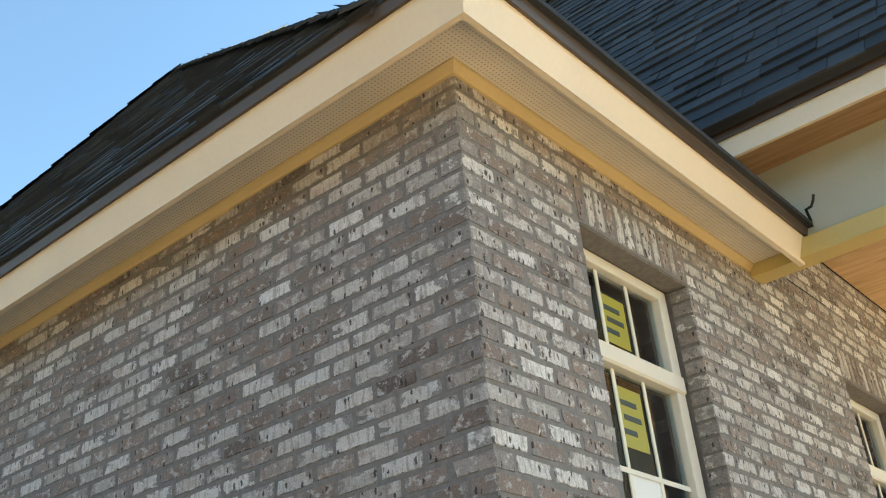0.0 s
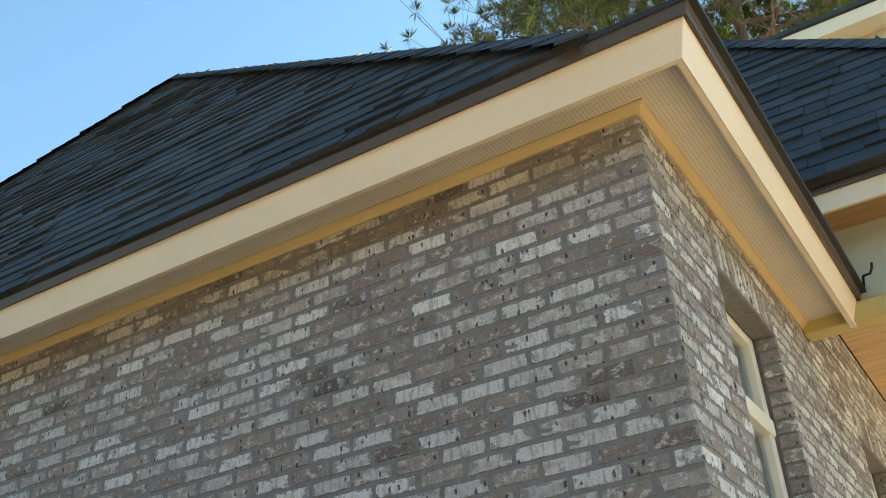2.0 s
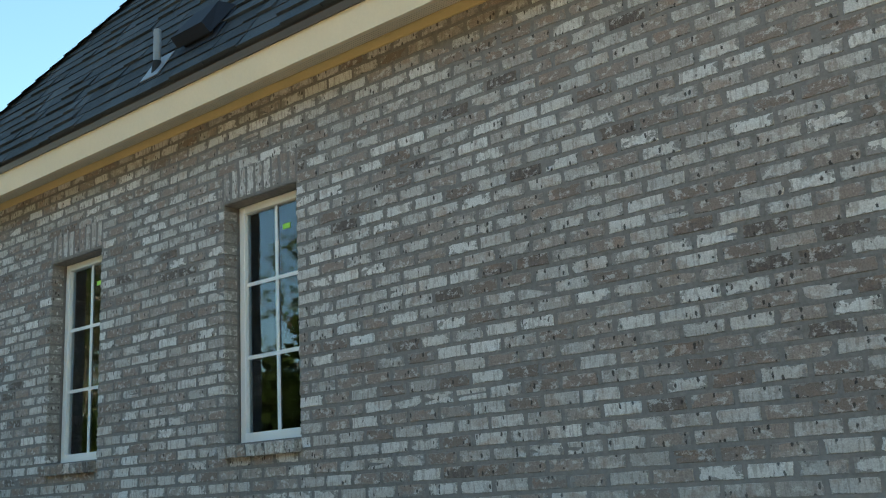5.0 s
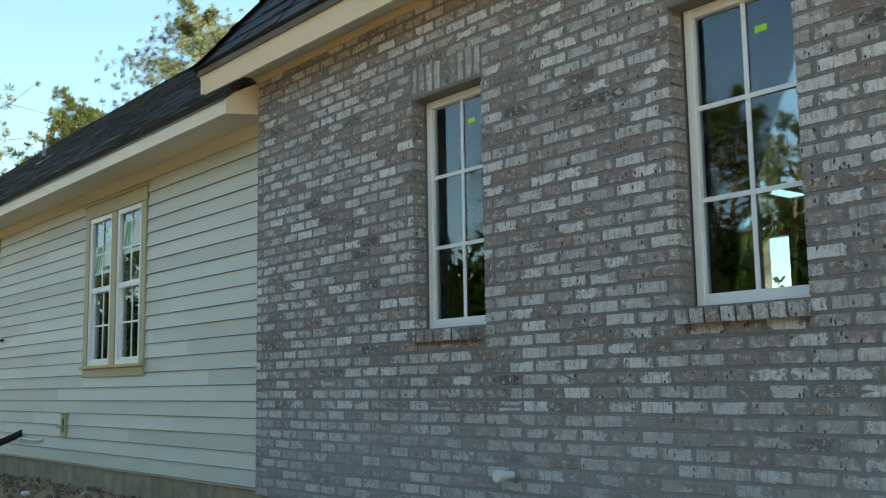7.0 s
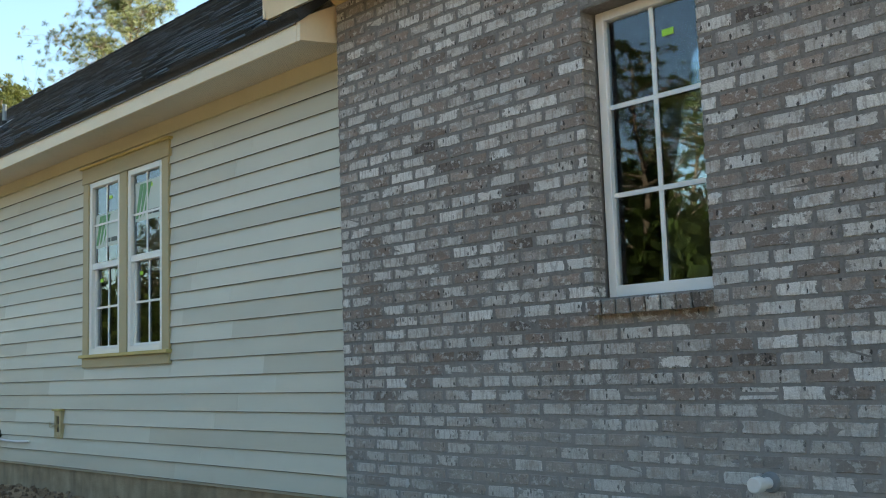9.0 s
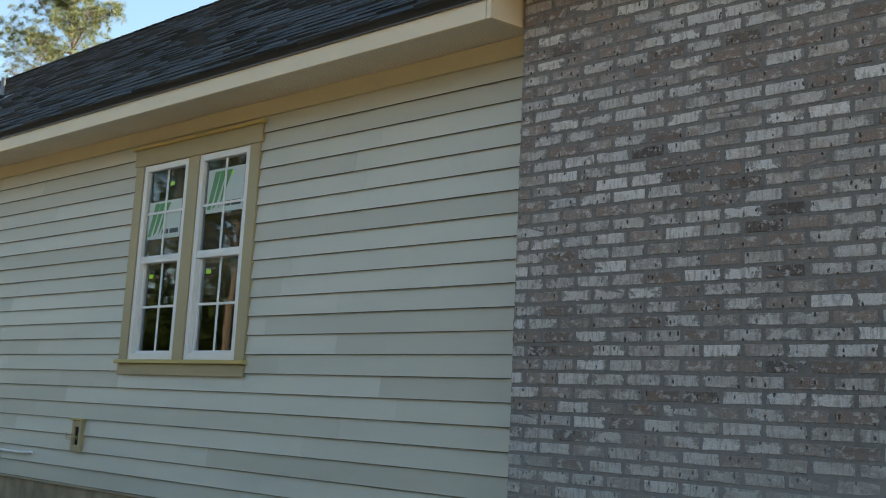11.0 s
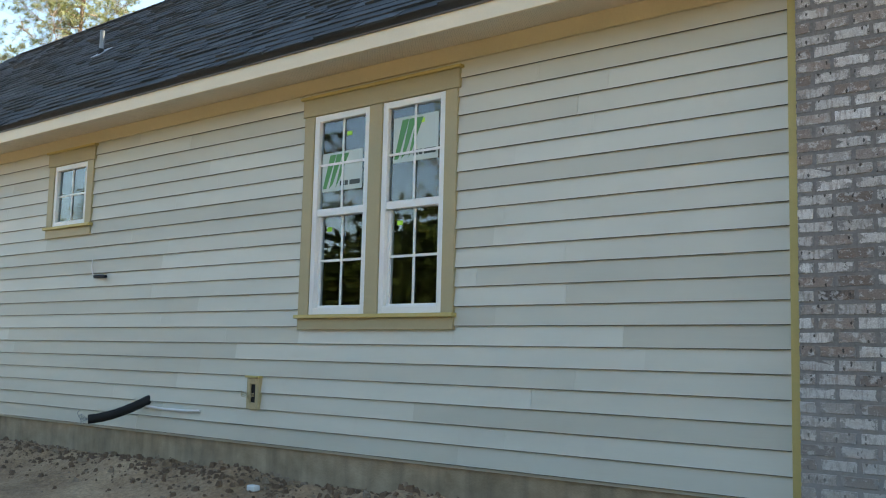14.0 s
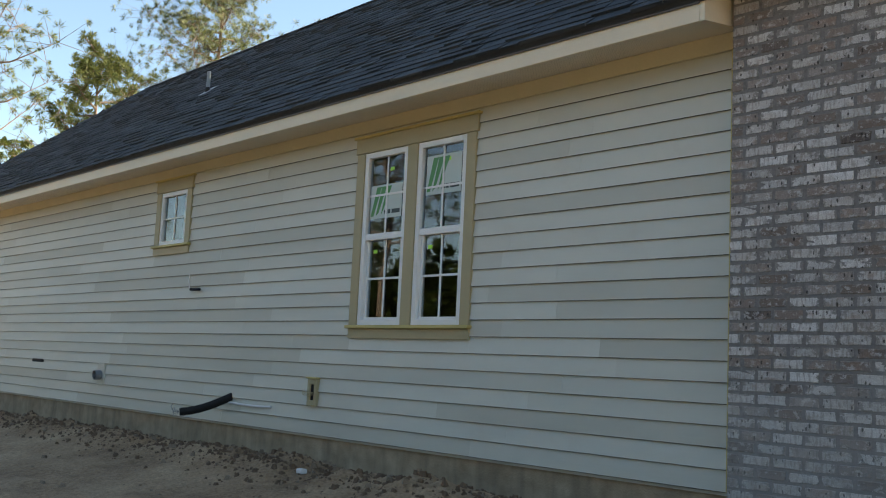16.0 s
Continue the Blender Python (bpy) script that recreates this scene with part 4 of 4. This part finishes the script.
Soup().tube([(0, 0.06, 0), (0, -0.075, 0)], 0.022, 16).ob("pipe", M_PVC, hs)
Soup().tube([(0, -0.076, 0), (0, -0.082, 0), (0, -0.125, 0), (0, -0.13, 0)], [0.028, 0.031, 0.031, 0.027], 16).ob("cap", M_PVC, hs, "white cap")
Soup().tube([(0, 0.0, 0), (0, -0.02, 0)], [0.042, 0.036], 16).ob("collar", M_PIPE, hs, "grey collar")

# outlet box on the siding
ob_ = empty("outlet_box", "tan mounting block with an open dark electrical box", "outlet box", "", (-15.935, YS - 0.001, 0.56))
s = Soup()
for q in ((-0.07, -0.032, -0.034, 0.008, -0.12, 0.12), (0.032, 0.07, -0.034, 0.008, -0.12, 0.12), (-0.032, 0.032, -0.034, 0.008, 0.072, 0.12), (-0.032, 0.032, -0.034, 0.008, -0.12, -0.068)):
    s.bbox(*q)
s.ob("mounting_block", M_TRIM, ob_)
Soup().bbox(-0.08, 0.08, -0.05, 0.006, 0.121, 0.137).ob("hood", M_TRIM_EDGE, ob_)
# near-black sheet over the siding stands in for the shade inside the box
Soup().box(-0.032, 0.032, -0.018, -0.013, -0.068, 0.072).ob("box_interior", M_BLACK, ob_)
for k in range(3):
    Soup().tube([(0.0, -0.017, 0.01 * k - 0.02), (-0.03, -0.06, -0.03 + 0.012 * k), (-0.085, -0.07, -0.02 + 0.016 * k), (-0.11, -0.05, 0.0 + 0.012 * k)], 0.0032, 6).ob("wire", M_TRIM, ob_)

# black conduit that comes out of the siding and hangs
cb = empty("conduit", "black corrugated conduit sticking out of the siding", "conduit", "", (-17.35, YS, 0.455))
pts = []
for i in range(15):
    q = i / 14
    pts.append((-0.22 * q - 0.02, 0.03 - 0.47 * q, 0.01 - 0.10 * q - 0.085 * math.sin(q * 1.9)))
Soup().tube(pts, [0.038 + 0.002 * (i % 2) for i in range(15)], 14).ob("tube", M_BLACK, cb, smooth=True)
for k in range(4):
    e = Vector(pts[-1])
    Soup().tube([e, e + Vector((-0.05, -0.03, 0.02 * k - 0.02)), e + Vector((-0.09 + 0.02 * k, -0.05, 0.05 - 0.03 * k)), e + Vector((-0.04, -0.06 + 0.02 * k, 0.07 - 0.03 * k))], 0.0035, 6).ob("wire", M_PIPE, cb)
tagged(Soup().tube([(-1.78, 4.50, 3.30), (-1.76, 4.40, 3.315), (-1.72, 4.36, 3.30), (-1.705, 4.365, 3.33), (-1.70, 4.375, 3.36)], 0.007, 8).ob("loose_wire", M_BLACK), "short black wire end hooked out of the eave", "wire")
# white cable lying along the siding
tagged(Soup().tube([(-17.40, YS - 0.02, 0.395), (-17.1, YS - 0.03, 0.385), (-16.8, YS - 0.03, 0.385), (-16.62, YS - 0.012, 0.392)], 0.011, 8).ob("white_cable", M_PVC), "thin white cable along the bottom of the siding", "cable")
# capped cable stub
cs = empty("cable_stub", "thin grey cable end hanging from the siding", "cable stub", "", (-18.19, YS - 0.002, 1.545))
Soup().tube([(-0.24, -0.004, 0.17), (-0.235, -0.012, 0.09), (-0.19, -0.02, 0.02), (-0.12, -0.03, 0.0)], 0.005, 6).ob("cable", M_PVC, cs)
Soup().tube([(-0.14, -0.03, 0.0), (0.06, -0.035, -0.006)], 0.017, 8).ob("sleeve", M_VENT, cs)
# round vent on the siding
rv = empty("wall_vent", "grey round vent hood on a siding mounting block", "wall vent", "", (-20.5, YS - 0.001, 0.565))
Soup().bbox(-0.10, 0.10, -0.02, 0.008, -0.13, 0.13).ob("mounting_block", M_SIDING, rv)
Soup().tube([(0, -0.021, -0.01), (0, -0.10, -0.015)], 0.058, 18, False).ob("pipe", M_PIPE, rv)
# near-black disc takes the place of the pipe's shaded depth
Soup().tube([(0, -0.022, -0.01), (0, -0.03, -0.011)], 0.052, 18).ob("opening", M_BLACK, rv)
# slot
tagged(Soup().bbox(-22.85, -22.45, YS - 0.012, YS + 0.006, 0.66, 0.705, 0.004).ob("wall_slot", M_BLACK), "black slot vent in the siding", "vent")

# ---------------------------------------------------------------- pines
def pine(name, height, crown_from, spread_r, seed, tufts=560, tuft=(0.19, 0.33), label="tall pine with a loose open crown"):
    rng = random.Random(seed)
    t = empty(name, label, "tree", "", (0, 0, 0))
    n = 9
    bend = (rng.uniform(-0.5, 0.5), rng.uniform(-0.5, 0.5))
    axis = [Vector((bend[0] * (i / n) ** 2 + 0.12 * math.sin(i * 1.3 + seed), bend[1] * (i / n) ** 2 + 0.12 * math.cos(i * 1.7 + seed), height * i / n - (0.4 if i == 0 else 0))) for i in range(n + 1)]
    r0 = 0.011 * height + 0.05
    Soup().tube(axis, [r0 * (1 - 0.86 * i / n) for i in range(n + 1)], 10).ob("trunk", M_BARK, t, smooth=True)
    limbs, leaf = Soup(), Soup()
    def at(h):
        q = max(0, min(n - 1e-3, h / height * n))
        i = int(q)
        return axis[i].lerp(axis[i + 1], q - i)
    nl = 34
    for k in range(nl):
        q = (k + rng.random()) / nl
        h = height * (crown_from + (1 - crown_from) * q)
        length = spread_r * (0.45 + 0.55 * math.sin(math.pi * min(1, 0.25 + 0.7 * q))) * rng.uniform(0.6, 1.15) * (1.05 - 0.55 * q)
        a = k * 2.4 + rng.uniform(-0.5, 0.5)
        d = Vector((math.cos(a), math.sin(a), rng.uniform(0.1, 0.55)))
        p0 = at(h)
        p1 = p0 + d * length * 0.5 + Vector((0, 0, -0.04 * length))
        p2 = p0 + d * length + Vector((0, 0, 0.12 * length))
        limbs.tube([p0, p1, p2], [0.035 * r0 / 0.2 + 0.02, 0.025, 0.008], 6)
        for j in range(max(4, tufts // nl)):
            u = 1.0 - 0.62 * rng.random() ** 1.6
            b = p0.lerp(p1, u * 2) if u < 0.5 else p1.lerp(p2, u * 2 - 1)
            off = Vector((rng.gauss(0, 1), rng.gauss(0, 1), rng.gauss(0.4, 0.7))) * 0.16 * length * (0.35 + u)
            c = b + off
            if off.length > 0.12:
                limbs.tube([b, c], [0.012, 0.005], 4, False)
            tr = rng.uniform(*tuft)
            ax = (off.normalized() + d * 0.5 + Vector((0, 0, 0.3))).normalized()
            for g in range(46):
                w = (Vector((rng.gauss(0, 1), rng.gauss(0, 1), rng.gauss(0, 1))).normalized() + ax * 0.7).normalized()
                side = w.orthogonal().normalized() * 0.013
                tip = c + w * tr * rng.uniform(0.7, 1.1) + Vector((0, 0, -0.03))
                root = c + w * 0.02
                mid = root.lerp(tip, 0.55)
                leaf.add([root, mid + side, tip, mid - side], [(0, 1, 2, 3)])
    limbs.ob("branching", M_BARK, t)
    leaf.ob("crown", M_NEEDLE, t, kind="stuff")
    return t


pines = [pine("pine_tree", 15.6, 0.38, 3.0, 5), pine("pine_tree", 10.8, 0.42, 2.6, 8), pine("pine_tree", 14.5, 0.35, 3.8, 13)]
for tr_, (x, y, a, q) in zip(pines, ((-51.5, 11.0, 0, 0.62), (-54.7, 15.9, 40, 1.42), (-42.4, 6.4, 90, 1.0))):
    tr_.matrix_basis = pose(x, y, -0.36, 0, 0, a) @ Matrix.Scale(q, 4)
# tall pines north of the house
tall = pine("pine_tree", 25.0, 0.52, 6.0, 29, 1700, (0.26, 0.44), "very tall pine with a sparse open crown")
tall.matrix_basis = pose(-9.9, 22.8, -0.36, 0, 0, 20)
for x, y, a, q in ((-4.3, 20.0, 140, 1.02), (-1.7, 23.7, 250, 0.99), (-64.9, 27.2, 75, 1.02)):
    copy_thing(tall, pose(x, y, -0.36, 0, 0, a) @ Matrix.Scale(q, 4))
rng = random.Random(21)
for i in range(27):
    x = -80 + i * 4.0 + rng.uniform(-1.8, 1.8)
    y = -14 - rng.uniform(0, 12) - (6 if i % 3 == 0 else 0)
    copy_thing(pines[i % 3], pose(x, y, -0.4, 0, 0, rng.uniform(0, 360)) @ Matrix.Scale(rng.uniform(0.6, 0.95), 4))

# undergrowth at the wood's edge, south and far round
def thicket(name, x0, x1, y0, y1, count, hmax, seed, label):
    rng = random.Random(seed)
    s = Soup()
    for i in range(count):
        x, y = rng.uniform(x0, x1), rng.uniform(y0, y1)
        top = hmax * (0.45 + 0.55 * abs(noise.noise((x * 0.25, y * 0.25, seed))) * 1.6)
        c = Vector((x, y, -0.4 + top * rng.random() ** 0.8))
        for g in range(7):
            w = Vector((rng.gauss(0, 1), rng.gauss(0, 1), rng.gauss(0.2, 0.8))).normalized()
            o = w.orthogonal().normalized() * rng.uniform(0.12, 0.26)
            p = c + w * rng.uniform(0.05, 0.5)
            q = p + w * rng.uniform(0.3, 0.6)
            s.add([p, p.lerp(q, 0.5) + o, q, p.lerp(q, 0.5) - o], [(0, 1, 2, 3)])
    return tagged(s.ob(name, M_LEAF), label, "undergrowth", kind="stuff")


M_LEAF = needle_material("broad_leaves", (0.022, 0.036, 0.010), (0.075, 0.105, 0.022))
thicket("undergrowth", -95, 25, -27, -17, 24000, 8.5, 31, "dense green undergrowth at the edge of the wood")
thicket("far_wood", -150, 60, -70, -50, 12000, 13.0, 32, "distant belt of green trees")
thicket("far_wood", -110, 60, 45, 70, 6000, 9.0, 33, "distant belt of green trees behind the house")

# ---------------------------------------------------------------- pieces of walls
def brick_mesh(w, h, d, rng):
    """A worn brick: face near the plane y = 0, origin at its lower left corner. Its rim lies under the flush mortar."""
    j = lambda a: rng.uniform(-a, a)
    us = [0, w * 0.5 + j(w * 0.12), w, w, w, w * 0.5 + j(w * 0.12), 0, 0]
    zs = [0, 0, 0, h * 0.5, h, h, h, h * 0.5]
    sunk = rng.random()
    out, rim, top = [], [], []
    for u, z in zip(us, zs):
        out.append((u, d, z))
        rim.append((u + j(.001), 0.0075, z + j(.001)))
        k = rng.choice((0.002, 0.003, 0.005, 0.008))
        ku = k * rng.choice((1.0, 1.2, 2.2))
        cu, cz = u + (ku if u < w * 0.3 else -ku if u > w * 0.7 else j(.006)), z + (k * 0.7 if z < h * 0.3 else -k * 0.7 if z > h * 0.7 else j(.004))
        y = rng.uniform(-0.0015, 0.0015) + (rng.choice((0, 0, 0, 0.0035)) if sunk < 0.25 else 0)
        top.append((cu, y, cz))
    v = out + rim + top
    f = [tuple(range(16, 24))]
    for k in range(8):
        l = (k + 1) % 8
        f += [(k, l, 8 + l, 8 + k), (8 + k, 8 + l, 16 + l, 16 + k)]
    return v, f, [(p[0] / w, p[2] / h) for p in v]


def face_coordinates(me, uv):
    """Lay the bricks' own coordinates, 0 to 1 across each face, on the mesh."""
    layer = me.uv_layers.new(name="face")
    at_ = np.empty(len(me.loops), dtype=np.int32)
    me.loops.foreach_get("vertex_index", at_)
    layer.data.foreach_set("uv", np.asarray(uv, dtype=np.float32)[at_].ravel())


def lay_bricks(wall, m, length, z0, z1, holes, start_even, start_odd, end_even, end_odd, near, extra, seed):
    """Running bond on a wall: m brings (u, depth, z) into the world. holes: u0 u1 z0 z1 kept free."""
    rng = random.Random(seed)
    full = BRICK_L - JOINT
    stock = []
    for k in range(14):
        v, f, uv = brick_mesh(full, COURSE - JOINT, BRICK_D, rng)
        me = bpy.data.meshes.new("brick")
        me.from_pydata(v, [], f)
        face_coordinates(me, uv)
        me.materials.append(M_BRICK)
        stock.append(me)
    rest, rest_uv, made = Soup(), [], 0
    rows = int(round((z1 - z0) / COURSE))
    cells = []
    for r in range(rows):
        za = z0 + r * COURSE
        odd = r % 2
        lo, hi = (start_odd, end_odd) if odd else (start_even, end_even)
        q = lo
        first = True
        while q < length - hi - 0.02:
            w = full
            e = min(q + w, length - hi)
            segs = [(max(q, 0.0), e)]
            for h in holes:
                if h[2] < za + COURSE * 0.5 < h[3]:
                    out = []
                    for a, b in segs:
                        if b <= h[0] or a >= h[1]:
                            out.append((a, b))
                        else:
                            if a < h[0]:
                                out.append((a, h[0] - 0.001))
                            if b > h[1]:
                                out.append((h[1] + 0.001, b))
                    segs = out
            cells += [(a, b, za + JOINT / 2, za + COURSE - JOINT / 2) for a, b in segs if b - a > 0.025]
            q += BRICK_L
    cells += extra
    for a, b, za, zb in cells:
        whole = abs((b - a) - full) < 1e-4 and abs((zb - za) - (COURSE - JOINT)) < 1e-4
        place = m @ Matrix.Translation((a, 0, za + rng.uniform(-0.0012, 0.0012)))
        if whole and made < near[4] and near[0] < a < near[1] and near[2] < za < near[3]:
            ob = new("brick", rng.choice(stock))
            ob.parent = wall
            ob.matrix_basis = place
            made += 1
        else:
            v, f, uv = brick_mesh(b - a, zb - za, BRICK_D, rng)
            rest.add([place @ Vector(p) for p in v], f)
            rest_uv += uv
    face_coordinates(rest.ob("brickwork", M_BRICK, wall, "grey and brown tumbled bricks in running bond", "stuff").data, rest_uv)


def soldiers(u0, u1, z, h):
    n = int((u1 - u0) / COURSE)
    w = (u1 - u0) / n
    return [(u0 + i * w + JOINT / 2, u0 + (i + 1) * w - JOINT / 2, z + JOINT / 2, z + h - JOINT / 2) for i in range(n)]


ROWS = int(round((Z_BRICK1 - Z_BRICK0) / COURSE))
LEN = XC - XB
hs_ = []
ex_ = []
for o in (OPEN_A, OPEN_B):
    u0, u1 = o[0] - XB, o[1] - XB
    hs_ += [(u0, u1, o[2] - 0.075, o[3] + 0.0), (u0 - 0.015, u1 + 0.015, o[3], o[3] + 3 * COURSE)]
    ex_ += soldiers(u0 - 0.013, u1 + 0.013, o[3] + 0.004, 3 * COURSE - 0.006)
lay_bricks(wall_south, Matrix.Translation((XB, YB, 0)), LEN, Z_BRICK0, Z_BRICK1, hs_, 0.0, -0.095, 0.0, BRICK_D + JOINT, (LEN - 2.35, LEN - 0.05, 1.2, 3.1, 300), ex_, 41)
ME = Matrix.Translation((XC, YB, 0)) @ Matrix.Rotation(radians(90), 4, "Z")
he_, ee_ = [], []
for o in (OPEN_C, OPEN_D):
    u0, u1 = o[0] - YB, o[1] - YB
    he_ += [(u0, u1, o[2] - 0.075, o[3]), (u0 - 0.015, u1 + 0.015, o[3], o[3] + 3 * COURSE)]
    ee_ += soldiers(u0 - 0.013, u1 + 0.013, o[3] + 0.004, 3 * COURSE - 0.006)
lay_bricks(wall_east, ME, Y_BACK - YB, Z_BRICK0, Z_BRICK1, he_, BRICK_D + JOINT, 0.0, 0.0, 0.095, (0.0, 2.6, 1.4, 3.15, 300), ee_, 42)

lay_bricks(bpy.data.objects["wall_porch"], ME @ Matrix.Translation((4.63 - YB, 0, 0)), Y_BACK - 4.63, Z_BRICK1, 3.63, [], 0.0, -0.095, 0.0, 0.0, (0, 0, 0, 0, 0), [], 43)

# brick sills: bricks on edge, sloping outwards
for wall, m, openings in ((wall_south, Matrix.Translation((XB, YB, 0)), [(o[0] - XB, o[1] - XB, o[2]) for o in (OPEN_A, OPEN_B)]), (wall_east, ME, [(o[0] - YB, o[1] - YB, o[2]) for o in (OPEN_C, OPEN_D)])):
    rng = random.Random(51)
    for u0, u1, z in openings:
        n = 8 if u1 - u0 < 0.7 else 12
        w = (u1 - u0 + 0.02) / n
        for i in range(n):
            v, f, uv = brick_mesh(w - 0.008, 0.066, 0.16, rng)
            place = m @ Matrix.Translation((u0 - 0.01 + i * w + 0.004, -0.048, z - 0.078)) @ Matrix.Rotation(radians(4), 4, "X")
            face_coordinates(mesh("sill_brick", [place @ Vector(p) for p in v], f, M_BRICK, wall).data, uv)
# steel lintels
for o in (OPEN_A, OPEN_B):
    Soup().box(o[0] - 0.05, o[1] + 0.05, YB + 0.008, YB + 0.10, o[3] - 0.006, o[3]).ob("lintel", M_MORTAR, wall_south)
for o in (OPEN_C, OPEN_D):
    Soup().box(XC - 0.10, XC - 0.008, o[0] - 0.05, o[1] + 0.05, o[3] - 0.006, o[3]).ob("lintel", M_MORTAR, wall_east)

# lap siding, board by board
rng = random.Random(61)
X0S, X1S = XW + 0.16, XB - 0.102
blocks = [(WIN_1[0] - 0.106, WIN_2[1] + 0.106, 1.16 - 0.11, 2.65 + 0.15), (WIN_3[0] - 0.106, WIN_3[1] + 0.106, 2.067 - 0.11, 2.675 + 0.15)]
for r in range(22):
    za, zb = Z_SID0 + r * LAP, min(Z_SID0 + (r + 1) * LAP + 0.02, 2.90)
    if zb - za < 0.03:
        continue
    x = X1S
    first = rng.uniform(0.8, 3.6)
    cuts = [X1S]
    x -= first
    while x > X0S + 0.3:
        cuts.append(x)
        x -= 3.66
    cuts.append(X0S)
    for b, a in zip(cuts, cuts[1:]):
        segs = [(a + 0.0004, b - 0.0004, za, zb)]
        for h in blocks:
            out = []
            for s0, s1, c0, c1 in segs:
                if s1 <= h[0] or s0 >= h[1] or c1 <= h[2] or c0 + 0.004 >= h[3]:
                    out.append((s0, s1, c0, c1))
                    continue
                if s0 < h[0]:
                    out.append((s0, h[0], c0, c1))
                if s1 > h[1]:
                    out.append((h[1], s1, c0, c1))
                m0, m1 = max(s0, h[0]), min(s1, h[1])
                if c0 < h[2] - 0.004:
                    out.append((m0, m1, c0, h[2]))
                if c1 > h[3] + 0.004:
                    out.append((m0, m1, h[3], c1))
            segs = out
        for s0, s1, c0, c1 in segs:
            def face(z):
                return YS - 0.010 + 0.0165 * (z - za) / (LAP + 0.02)
            t = rng.uniform(-0.0008, 0.0008)
            y0, y1 = face(c0) + t, face(c1) + t
            yb = y0 + 0.008
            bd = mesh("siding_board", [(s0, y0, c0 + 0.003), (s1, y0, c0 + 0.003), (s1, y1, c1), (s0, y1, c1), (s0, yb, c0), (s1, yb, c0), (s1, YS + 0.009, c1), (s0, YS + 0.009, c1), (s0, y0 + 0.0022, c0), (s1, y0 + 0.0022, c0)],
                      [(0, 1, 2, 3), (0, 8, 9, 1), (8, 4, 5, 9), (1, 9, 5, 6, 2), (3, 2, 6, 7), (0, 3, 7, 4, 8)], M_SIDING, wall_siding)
            # bottom edge and its bevel coloured dark as the shadow line of the lap
            bd.data.materials.append(M_LAP_SHADE)
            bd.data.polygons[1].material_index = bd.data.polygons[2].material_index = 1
